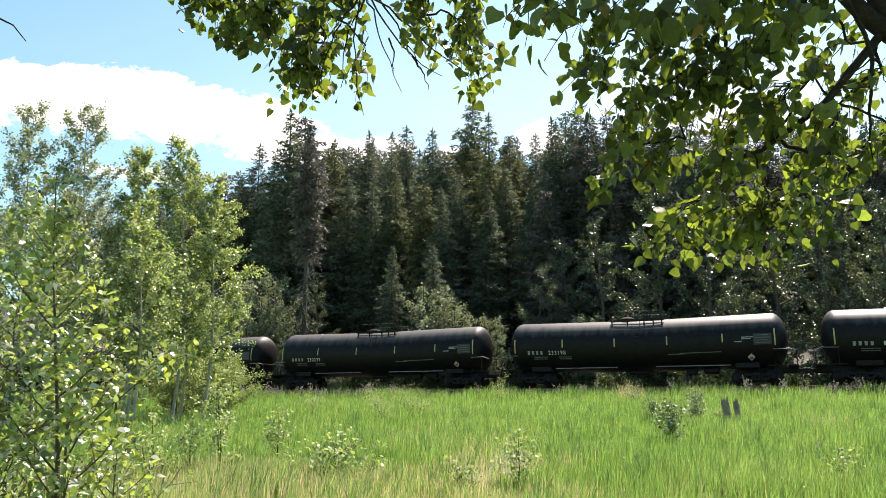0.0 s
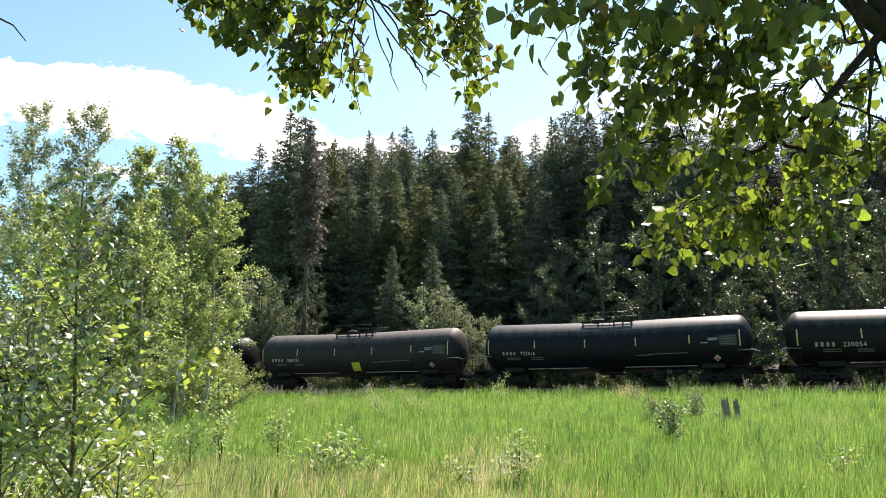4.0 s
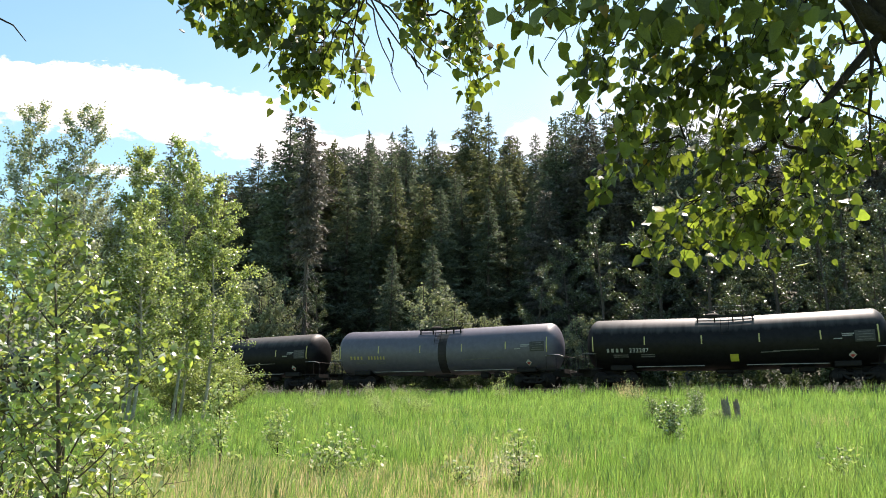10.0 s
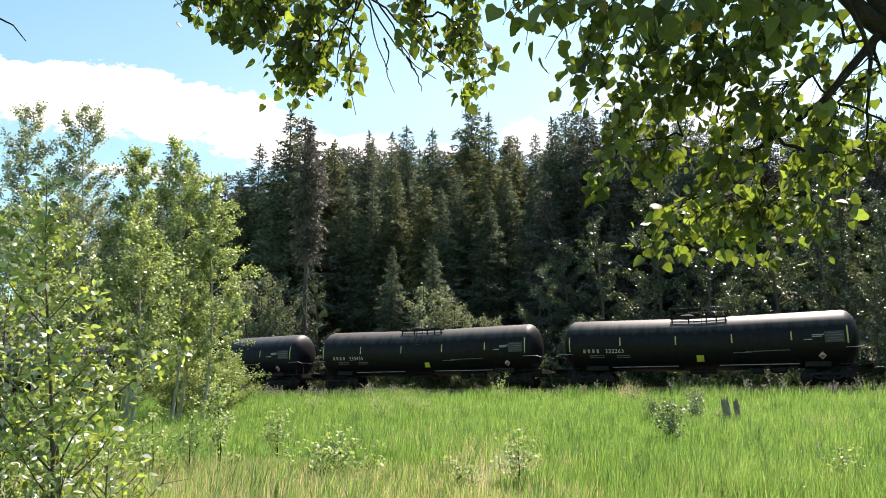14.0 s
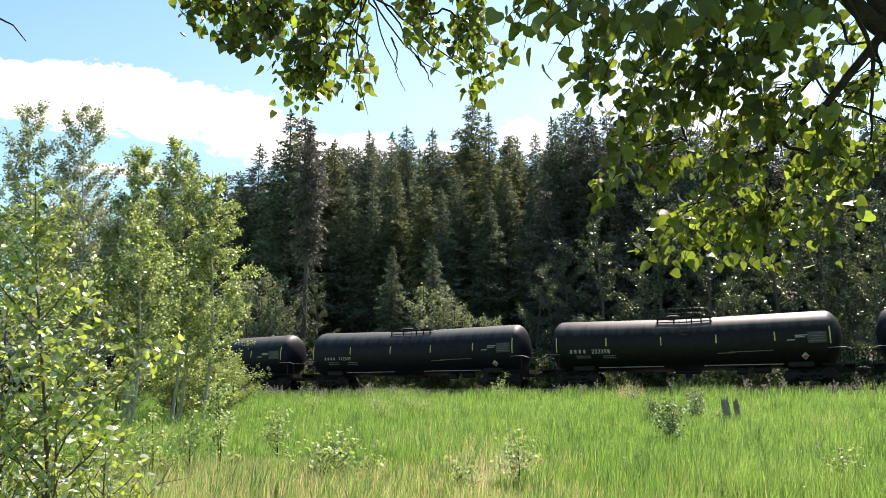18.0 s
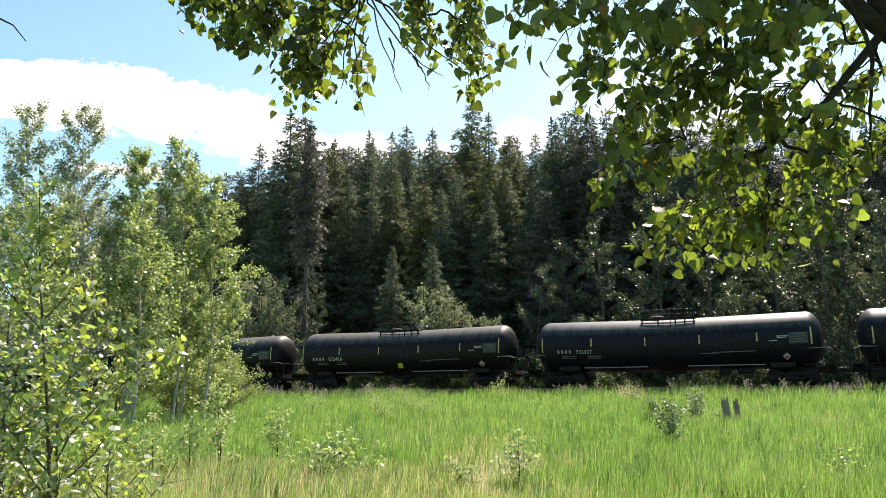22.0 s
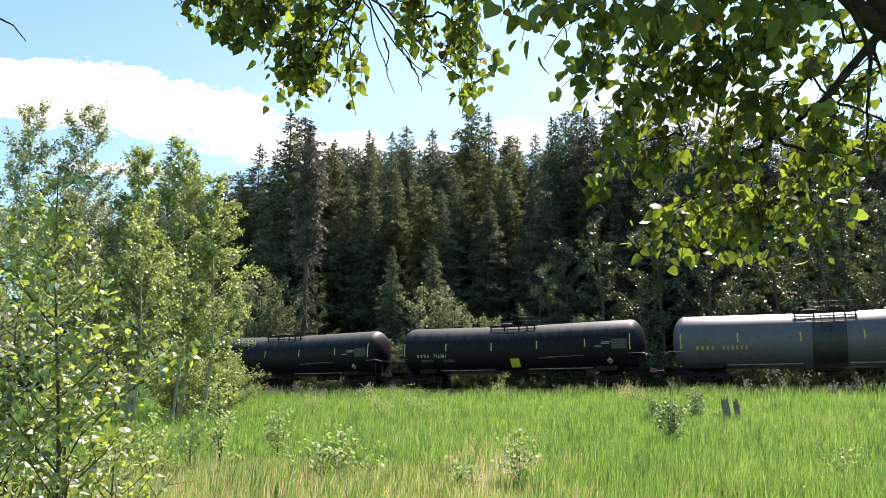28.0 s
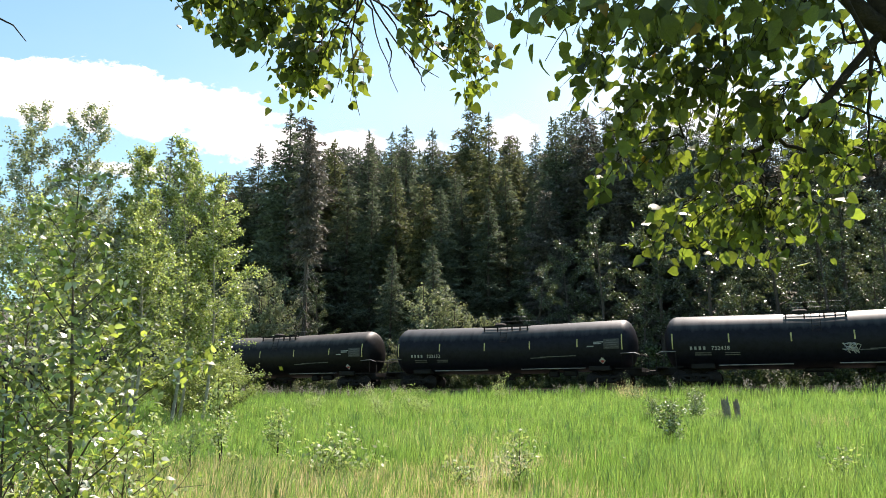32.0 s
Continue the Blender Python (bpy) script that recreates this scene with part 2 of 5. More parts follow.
def put(name, me, parent=None, label="", m=None):
    ob = new(name, me)
    ob.parent = parent
    if m is not None:
        ob.matrix_basis = m
    if label:
        tagged(ob, label)
    return ob


def part(name, bm, mat, parent, label="", soft_faces=False):
    me = bpy.data.meshes.new(name)
    bm.to_mesh(me)
    bm.free()
    me.materials.append(mat)
    if soft_faces:
        smooth(me)
    return put(name, me, parent, label)


def thing(name, label, category, group="", kind="", m=None):
    ob = new(name)
    if m is not None:
        ob.matrix_basis = m
    return tagged(ob, label, category, group, kind)


def box(bm, cx, cy, cz, sx, sy, sz, bev=0.0, turn=None):
    r = bmesh.ops.create_cube(bm, size=1.0)
    m = Matrix.Translation((cx, cy, cz)) @ (turn if turn is not None else Matrix()) @ Matrix.Diagonal((sx, sy, sz, 1))
    bmesh.ops.transform(bm, matrix=m, verts=r["verts"])
    if bev:
        edges = list({e for v in r["verts"] for e in v.link_edges})
        bmesh.ops.bevel(bm, geom=edges, offset=bev, segments=1, affect="EDGES")
    return bm


def boxes(*rows):
    bm = bmesh.new()
    for r in rows:
        box(bm, *r)
    return bm


def tube(points, radii, sides=6):
    """Vertices and quads of a tube along points, closed to a tip by its radii."""
    pts = np.asarray(points, dtype=float)
    n = len(pts)
    radii = np.broadcast_to(np.asarray(radii, dtype=float), (n,))
    tan = np.gradient(pts, axis=0)
    tan /= np.linalg.norm(tan, axis=1)[:, None] + 1e-9
    ref = np.where(np.abs(tan[:, 2:3]) > 0.9, np.array([[1.0, 0, 0]]), np.array([[0, 0, 1.0]]))
    a = np.cross(tan, ref)
    a /= np.linalg.norm(a, axis=1)[:, None] + 1e-9
    b = np.cross(tan, a)
    ang = np.linspace(0, 2 * math.pi, sides, endpoint=False)
    ring = a[:, None, :] * np.cos(ang)[None, :, None] + b[:, None, :] * np.sin(ang)[None, :, None]
    v = (pts[:, None, :] + ring * radii[:, None, None]).reshape(-1, 3)
    i = np.arange(n - 1)[:, None] * sides
    j = np.arange(sides)[None, :]
    k = (j + 1) % sides
    f = np.stack([i + j, i + k, i + sides + k, i + sides + j], axis=-1).reshape(-1, 4)
    return v, f


def gather(pieces):
    """Joins (vertices, faces) pairs into one."""
    vs, fs, n = [], [], 0
    for v, f in pieces:
        vs.append(v)
        fs.append(f + n)
        n += len(v)
    return np.concatenate(vs), np.concatenate(fs)


def tubes_part(name, rows, mat, parent, label="", sides=6):
    v, f = gather([tube(p, r, sides) for p, r in rows])
    return put(name, smooth(fast_mesh(name, v, f, mat)), parent, label)


LEAF_QUAD = (np.array([(0, 0, 0), (0.5, 0.5, 0.06), (0, 1, 0), (-0.5, 0.5, 0.06)]), np.array([(0, 1, 2, 3)]))
# a heart-shaped leaf, folded a little along its middle
LEAF_HEART = (np.array([(0, 0, 0), (0.30, -0.06, 0.05), (0.50, 0.16, 0.10), (0.42, 0.48, 0.08), (0.20, 0.80, 0.03), (0, 1.06, -0.05),
                        (-0.20, 0.80, 0.03), (-0.42, 0.48, 0.08), (-0.50, 0.16, 0.10), (-0.30, -0.06, 0.05), (0, 0.45, 0.0)]),
              np.array([(0, 1, 2), (0, 2, 10), (10, 2, 3), (10, 3, 4), (10, 4, 5), (10, 5, 6), (10, 6, 7), (10, 7, 8), (0, 10, 8), (0, 8, 9)]))
LEAF_OVATE = (np.array([(0, 0, 0), (0.30, 0.28, 0.05), (0.24, 0.66, 0.03), (0, 1.0, -0.06), (-0.24, 0.66, 0.03), (-0.30, 0.28, 0.05)]),
              np.array([(0, 1, 5), (1, 2, 5), (2, 4, 5), (2, 3, 4)]))


LEAF_POPLAR = (np.array([(0, 0, 0), (0.27, 0.16, 0.05), (0.33, 0.38, 0.06), (0.18, 0.72, 0.02), (0, 1.05, -0.07), (-0.18, 0.72, 0.02), (-0.33, 0.38, 0.06), (-0.27, 0.16, 0.05)]),
               np.array([(0, 1, 7), (1, 2, 7), (2, 6, 7), (2, 3, 6), (3, 5, 6), (3, 4, 5)]))
LEAF_TUFT = (np.array([(-0.5, 0, 0), (0.5, 0.1, 0), (0, 1, -0.05)]), np.array([(0, 1, 2)]))


def scatter(rng, pos, out, size, shape, spread=1.0, width=1.0, level=0.0):
    """Leaves at pos that point along out (n, 3), turned about it at random."""
    n = len(pos)
    y = out + rng.normal(0, 0.45 * spread, (n, 3))
    y /= np.linalg.norm(y, axis=1)[:, None] + 1e-9
    x = rng.normal(0, 1, (n, 3))
    if level:
        flat = np.stack([y[:, 1], -y[:, 0], 0 * y[:, 0]], -1)
        x = x * (1 - level) + level * 1.6 * flat / (np.linalg.norm(flat, axis=1)[:, None] + 1e-6)
    x -= y * np.sum(x * y, axis=1)[:, None]
    x /= np.linalg.norm(x, axis=1)[:, None] + 1e-9
    z = np.cross(x, y)
    s = np.broadcast_to(size, (n,))[:, None, None]
    base, faces = shape
    v = pos[:, None, :] + s * (base[None, :, 0:1] * width * x[:, None, :] + base[None, :, 1:2] * y[:, None, :] + base[None, :, 2:3] * z[:, None, :])
    f = faces[None, :, :] + (np.arange(n) * len(base))[:, None, None]
    return v.reshape(-1, 3), f.reshape(-1, faces.shape[1])


# ---- ground ----
GW = [-60.0, -46.9, -5.2, -3.0, -2.6, 2.6, 3.2, 5.0, 10.0, 120.0, 300.0]
GZ = [0.0, 0.0, 1.75, 2.1, 2.28, 2.28, 2.1, 1.7, 1.7, 36.0, 60.0]


def off_track(x, y):
    return x * ST + (y - TRACK_Y) * CT


def ground_z(x, y):
    return np.interp(off_track(x, y), GW, GZ)


def on_track(s, w=0.0, z=0.0):
    return Vector((s * CT + w * ST, TRACK_Y - s * ST + w * CT, z))


def build_ground():
    cut = np.unique(np.concatenate([np.array([-2500, -1200, -600, -300, -160, -100.0]), np.arange(-72, -6, 3.0), np.arange(-6, 12.1, 0.6), np.arange(14, 130, 6.0), np.array([150, 200, 300, 500, 1000, 2500.0])]))
    run = np.unique(np.concatenate([np.array([-2500, -1000, -500, -250, -140.0]), np.arange(-100, 101, 4.0), np.array([140, 250, 500, 1000, 2500.0])]))
    w, s = np.meshgrid(cut, run, indexing="ij")
    x, y = s * CT + w * ST, TRACK_Y - s * ST + w * CT
    z = np.interp(w, GW, GZ)
    v = np.stack([x, y, z], -1).reshape(-1, 3)
    a, b = len(cut), len(run)
    i, j = np.meshgrid(np.arange(a - 1), np.arange(b - 1), indexing="ij")
    q = (i * b + j)
    f = np.stack([q, q + 1, q + b + 1, q + b], -1).reshape(-1, 4)
    me = smooth(fast_mesh("ground", v, f[:, ::-1], M_GROUND))
    me.materials.append(M_BALLAST)
    me.materials.append(M_FOREST)
    mid = (cut[i] + cut[i + 1]).reshape(-1) / 2
    me.polygons.foreach_set("material_index", np.where(mid > 4.4, 2, np.where(mid > -4.9, 1, 0)).astype(np.int32))
    tagged(new("ground", me), "green meadow rising to a ballasted railway track and wooded hill", "ground", kind="structure")


def build_track():
    rails = thing("railway_track", "rusty steel rails on dark wooden ties in ballast", "track", kind="structure")
    for w in (-0.7525, 0.7525):
        bm = bmesh.new()
        box(bm, 0, 0, RAIL - 0.02, 240, 0.07, 0.04, 0.008)
        box(bm, 0, 0, RAIL - 0.08, 240, 0.018, 0.10)
        box(bm, 0, 0, RAIL - 0.145, 240, 0.14, 0.025)
        bmesh.ops.transform(bm, matrix=Matrix.Translation(on_track(0, w)) @ Matrix.Rotation(-TH, 4, "Z"), verts=bm.verts)
        part("rail", bm, M_RAIL, rails)
    me = bpy.data.meshes.new("tie")
    bm = boxes((0, 0, 0, 0.23, 2.6, 0.17, 0.015))
    bm.to_mesh(me)
    bm.free()
    me.materials.append(M_TIE)
    for i in range(-65, 66):
        put("tie", me, rails, m=Matrix.Translation(on_track(i * 0.55, 0, RAIL - 0.24)) @ Matrix.Rotation(-TH + 0.02 * math.sin(i * 7.1), 4, "Z"))


# ---- tank cars ----
TR, TLEN, HEADL = 1.58, PITCH - 1.68, 0.78     # tank radius, length over heads, depth of a head
TZ = 2.62                                       # tank's middle above the rail, at its ends
SAG = 0.13                                      # the tank slopes from both ends to its middle


def axis_z(s):
    return TZ - SAG * (1 - min(1.0, abs(s) / (TLEN / 2)))


def lathe(rows, sides=40):
    """Rings (s, r) about the tank's axis."""
    a = np.linspace(0, 2 * math.pi, sides, endpoint=False)
    v = np.concatenate([np.stack([np.full(sides, s), -r * np.cos(a), axis_z(s) + r * np.sin(a)], -1) for s, r in rows])
    i = np.arange(len(rows) - 1)[:, None] * sides
    j = np.arange(sides)[None, :]
    k = (j + 1) % sides
    return v, np.stack([i + j, i + sides + j, i + sides + k, i + k], -1).reshape(-1, 4)


def shell_mesh(name, mat):
    half = TLEN / 2
    rows = []
    for i in range(0, 9):
        b = math.pi / 2 * (1 - i / 8)
        rows.append((-half + HEADL - HEADL * math.sin(b), max(0.002, TR * math.cos(b))))
    body = [(-half + HEADL + (TLEN - 2 * HEADL) * k / 6, TR) for k in range(1, 6)]
    rows = rows + body + [(-s, r) for s, r in reversed(rows)]
    v, f = lathe(rows)
    return smooth(fast_mesh(name, v, f, mat))


def wrap(s, h, lift=0.016):
    """A point on the tank's near side, h above its middle."""
    r = TR + lift
    h = max(-r * 0.98, min(r * 0.98, h))
    return (s, -math.sqrt(r * r - h * h), axis_z(s) + h)


def patch_bm(rows, lean=0.0):
    """Painted panels (s, h, width, height) that lie on the tank's curve."""
    bm = bmesh.new()
    for s, h, wd, ht in rows:
        nu, nv = max(1, round(wd / 0.6)), max(2, round(ht / 0.2))
        grid = [[bm.verts.new(wrap(s + wd * (i / nu - 0.5) + lean * (j / nv - 0.5), h + ht * (j / nv - 0.5))) for i in range(nu + 1)] for j in range(nv + 1)]
        for j in range(nv):
            for i in range(nu):
                bm.faces.new((grid[j][i], grid[j][i + 1], grid[j + 1][i + 1], grid[j + 1][i]))
    return bm


def number_mesh(text, s, h, height, mat):
    """Stencilled digits on the tank's near side."""
    cu = bpy.data.curves.new("digits", "FONT")
    cu.body, cu.size, cu.space_character, cu.resolution_u = text, height / 0.69, 1.12, 2
    ob = bpy.data.objects.new("digits", cu)
    scene.collection.objects.link(ob)
    me = bpy.data.meshes.new_from_object(ob.evaluated_get(bpy.context.evaluated_depsgraph_get()))
    bpy.data.objects.remove(ob)
    bpy.data.curves.remove(cu)
    for v in me.vertices:
        v.co = wrap(s + v.co.x, h + v.co.y, 0.018)
    me.materials.clear()
    me.materials.append(mat)
    return me


def build_truck(car, s):
    t = put("truck", None, car, m=Matrix.Translation((s, 0, 0)))
    for w in (-1.02, 1.02):
        bm = boxes((0, w, 0.62, 2.05, 0.14, 0.16, 0.03), (0, w, 0.36, 1.0, 0.13, 0.14, 0.03))
        for k in (-1, 1):
            box(bm, k * 0.66, w, 0.48, 0.42, 0.13, 0.13, 0.02, Matrix.Rotation(k * -0.6, 4, "Y"))
            box(bm, k * 0.9, w, 0.48, 0.26, 0.2, 0.26, 0.05)
            box(bm, k * 0.25, w, 0.49, 0.1, 0.15, 0.3, 0.02)
        part("side_frame", bm, M_FRAME, t)
        bm = bmesh.new()
        for k in (-0.1, 0.1):
            r = bmesh.ops.create_cone(bm, cap_ends=True, segments=10, radius1=0.08, radius2=0.08, depth=0.22)
            bmesh.ops.translate(bm, verts=r["verts"], vec=(k, w * 1.03, 0.5))
        part("spring", bm, M_FRAME, t)
    part("bolster", boxes((0, 0, 0.66, 0.4, 2.3, 0.2, 0.04), (0, 0, 0.85, 0.5, 0.6, 0.22, 0.03)), M_FRAME, t)
    for k in (-0.9, 0.9):
        rows = []
        for sg in (-1, 1):
            c = sg * 0.7525
            rows += [(c - 0.07, 0.05), (c - 0.07, 0.47 if sg < 0 else 0.495), (c + 0.0, 0.46), (c + 0.07, 0.495 if sg < 0 else 0.47), (c + 0.07, 0.05)] if sg < 0 else \
                    [(c - 0.07, 0.05), (c - 0.07, 0.495), (c + 0.0, 0.46), (c + 0.07, 0.46), (c + 0.07, 0.05)]
        pts = [(-1.05, 0.06)] + rows + [(1.05, 0.06)]
        a = np.linspace(0, 2 * math.pi, 20, endpoint=False)
        v = np.concatenate([np.stack([r * np.cos(a), np.full(20, q), r * np.sin(a)], -1) for q, r in pts])
        i = np.arange(len(pts) - 1)[:, None] * 20
        j = np.arange(20)[None, :]
        n = (j + 1) % 20
        f = np.stack([i + j, i + n, i + 20 + n, i + 20 + j], -1).reshape(-1, 4)
        put("wheelset", fast_mesh("wheelset", v, f, M_WHEEL), t, m=Matrix.Translation((k, 0, 0.46)))


def build_car():
    """A tank car standing on the rail head at its middle; its near side is at -y."""
    car = thing("tank_car", "black railway tank car with yellow stripes", "tank car", "tank cars of the train")
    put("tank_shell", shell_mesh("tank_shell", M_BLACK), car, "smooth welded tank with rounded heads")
    half = TLEN / 2
    top = TZ + TR
    for k in (-1, 1):
        part("stub_sill", boxes((k * (half - 1.2), 0, 0.92, 3.3, 0.5, 0.42, 0.03), (k * (half - 2.2), 0, 1.16, 1.3, 2.2, 0.3, 0.04)), M_FRAME, car)
        part("end_platform", boxes((k * (half + 0.18), 0, 1.12, 0.5, 2.9, 0.05), (k * (half + 0.41), 0, 1.0, 0.05, 2.9, 0.22), (k * (half - 0.5), -1.38, 1.12, 1.3, 0.22, 0.05), (k * (half - 0.5), 1.38, 1.12, 1.3, 0.22, 0.05)), M_FRAME, car)
        rows = []
        for w in (-1.42, 1.42):
            rows.append(([(k * (half - 0.75), w, 1.15), (k * (half - 0.75), w, 2.0), (k * (half + 0.05), w, 2.02), (k * (half + 0.38), w * 0.93, 1.9), (k * (half + 0.40), w * 0.9, 1.12)], 0.02))
            rows.append(([(k * (half - 0.1), w, 1.1), (k * (half - 0.1), w, 2.0)], 0.018))
        rows.append(([(k * (half + 0.41), -1.35, 1.95), (k * (half + 0.41), 1.35, 1.95)], 0.02))
        tubes_part("end_handrail", rows, M_FRAME, car)
        tubes_part("grab_bar", [([(k * (half - 0.8), -1.46, 2.02), (k * (half + 0.05), -1.46, 2.04), (k * (half + 0.36), -1.34, 1.92)], 0.022)], M_PIPE, car, "worn pale steel grab bar")
        bm = boxes((k * (half + 0.45), 0, 0.88, 0.7, 0.16, 0.16, 0.02), (k * (half + 0.74), 0.03, 0.88, 0.22, 0.28, 0.3, 0.05))
        part("coupler", bm, M_WHEEL, car)
        bm = boxes((k * (half - 0.62), -1.36, 0.55, 0.4, 0.03, 0.03), (k * (half - 0.62), -1.36, 0.85, 0.4, 0.03, 0.03), (k * (half - 0.82), -1.36, 0.8, 0.03, 0.04, 0.6), (k * (half - 0.42), -1.36, 0.8, 0.03, 0.04, 0.6))
        part("step", bm, M_FRAME, car)
        build_truck(car, k * (half - 1.75))
    for a, b in ((-half + 3.1, -1.3), (1.0, half - 3.1)):
        tubes_part("side_pipe", [([(a, -0.9, TZ - 1.42), (b, -0.9, TZ - 1.42)], 0.035)], M_PIPE, car, "pale longitudinal pipe under the tank")
    part("bottom_outlet", boxes((0, 0, TZ - TR - 0.1, 1.5, 0.7, 0.36, 0.1), (0, 0, TZ - TR - 0.35, 0.35, 0.35, 0.3, 0.05)), M_FRAME, car)
    part("brake_cylinder", boxes((half - 4.2, -0.35, 0.92, 0.9, 0.4, 0.4, 0.1), (half - 5.3, -0.3, 0.88, 0.6, 0.5, 0.42, 0.08)), M_FRAME, car)
    # valve housing and grated walkway on top
    top = TZ + TR - SAG
    bm = bmesh.new()
    r = bmesh.ops.create_cone(bm, cap_ends=True, segments=24, radius1=0.40, radius2=0.40, depth=0.30)
    bmesh.ops.translate(bm, verts=r["verts"], vec=(-0.75, 0, top + 0.02))
    r = bmesh.ops.create_cone(bm, cap_ends=True, segments=24, radius1=0.44, radius2=0.30, depth=0.08)
    bmesh.ops.translate(bm, verts=r["verts"], vec=(-0.75, 0, top + 0.20))
    part("valve_housing", bm, M_FRAME, car)
    bm = bmesh.new()
    r = bmesh.ops.create_cone(bm, cap_ends=True, segments=20, radius1=0.27, radius2=0.27, depth=0.2)
    bmesh.ops.translate(bm, verts=r["verts"], vec=(0.55, 0, top + 0.04))
    for k in range(6):
        box(bm, 0.55 + 0.29 * math.cos(k * 1.047), 0.29 * math.sin(k * 1.047), top + 0.12, 0.06, 0.06, 0.1)
    part("manway", bm, M_FRAME, car)
    for w in (-1, 1):
        deck = put("walkway", None, car, m=Matrix.Translation((0, w * 0.98, top - 0.06)))
        part("walkway_frame", boxes((0, -0.24, 0, 3.2, 0.035, 0.07), (0, 0.24, 0, 3.2, 0.035, 0.07), (-1.58, 0, 0, 0.04, 0.5, 0.06), (1.58, 0, 0, 0.04, 0.5, 0.06)), M_FRAME, deck)
        for k in range(4):
            part("walkway_slat", boxes((0, -0.15 + 0.1 * k, 0.015, 3.14, 0.03, 0.03)), M_FRAME, deck)
        for x in (-1.5, -0.55, 0.45, 1.0, 1.5):
            part("walkway_bracket", boxes((x, 0.05 * w, -0.17, 0.07, 0.07, 0.34)), M_FRAME, deck)
    for w in (-1.24, 1.24):
        for x in (-1.5, 0.1, 1.5):
            tubes_part("rail_post", [([(x, w, top - 0.06), (x, w, top + 0.5)], 0.010)], M_FRAME, car)
        tubes_part("walkway_rail", [([(-1.5, w, top + 0.42), (-1.42, w, top + 0.5), (0.1, w, top + 0.52), (1.42, w, top + 0.5), (1.5, w, top + 0.42)], 0.0075)], M_PIPE, car, "thin pale steel safety rail")
    rows = [([(x, -1.63, TZ + 0.3), (x, -1.27, top - 0.1)], 0.016) for x in (-0.22, 0.22)]
    for i in range(4):
        z = TZ + 0.36 + 0.26 * i
        w = -1.63 + 0.36 * (z - TZ - 0.3) / (top - 0.4 - TZ)
        rows.append(([(-0.22, w, z), (0.22, w, z)], 0.012))
    tubes_part("ladder", rows, M_FRAME, car)
    # reflectors and stencils on the near side
    for s, h, ht in ((-half + 0.62, 0.0, 0.9), (-half + 3.75, 0.15, 0.5), (-half + 7.0, 0.15, 0.5), (-half + 10.1, 0.15, 0.5), (-half + 13.2, 0.15, 0.5), (half - 0.66, 0.1, 0.95)):
        part("reflector_stripe", patch_bm([(s, h, 0.075, ht)]), M_YELLOW, car)
    part("stencil_panel", patch_bm([(half - 1.3, 0.0, 0.95, 0.62)]), M_PANEL, car, "faded grey stencilled data panel")
    for k in range(4):
        part("panel_line", patch_bm([(half - 1.3, -0.2 + 0.14 * k, 0.8 - 0.2 * (k % 2), 0.035)], 0.0), M_GREYINK, car)
    for s, h, wd in ((half - 2.1, 0.14, 0.6), (half - 2.14, 0.05, 0.5), (half - 2.6, -0.1, 0.42)):
        part("warning_line", patch_bm([(s, h, wd, 0.06)]), M_MARK, car)
    for s, h, wd in ((-half + 2.3, -0.68, 0.9), (-half + 2.3, -0.79, 0.9), (-half + 3.9, -0.68, 0.8), (-half + 3.9, -0.79, 0.8)):
        part("weight_stencil", patch_bm([(s, h, wd, 0.055)]), M_GREYINK, car)
    for s, h, wd in ((half - 4.7, -0.62, 2.3), (2.3, -0.66, 1.0)):
        part("side_stencil", patch_bm([(s, h, wd, 0.05)]), M_GREYINK, car)
    bm = bmesh.new()
    c = (half - 1.95, -0.98)
    bm.faces.new([bm.verts.new(wrap(c[0] + a, c[1] + b, 0.02)) for a, b in ((0, -0.2), (0.2, 0), (0, 0.2), (-0.2, 0))])
    part("placard", bm, M_WHITE, car, "white diamond hazard placard")
    bm = bmesh.new()
    bm.faces.new([bm.verts.new(wrap(c[0] + a, c[1] + b, 0.025)) for a, b in ((0, -0.14), (0.14, 0), (0, 0.02), (-0.14, 0))])
    part("placard_mark", bm, M_RED, car)
    return car


# paint, number, yellow panel's place, ink
CARS = [("brown", "", None), ("brown", "233198", None), ("brown", "230237", None), ("black", "230054", 1.0), ("navy", "732816", None),
        ("faded", "300291", 0.4), ("brown", "230183", None), ("black", "732437", None), ("black", "232287", 0.4), ("silver", "", None),
        ("brown", "230238", None), ("black", "232263", 0.0), ("black", "233455", 0.6), ("navy", "732658", None), ("brown", "232358", None),
        ("navy", "712505", None), ("navy", "712477", None), ("navy", "732627", None), ("black", "232428", 0.3), ("brown", "233400", None),
        ("navy", "732829", None), ("silver_stained", "", None), ("navy", "732381", 0.25), ("navy", "732591", None), ("navy", "732438", None),
        ("navy", "732152", None), ("black", "", 0.5), ("brown", "", None), ("black", "", None)]
PANELS = {"": 0.3, "230054": 0.85, "300291": 0.65, "232287": 0.45, "232263": 0.4, "233455": 0.36, "232428": 0.37, "732381": 0.6}
train = []


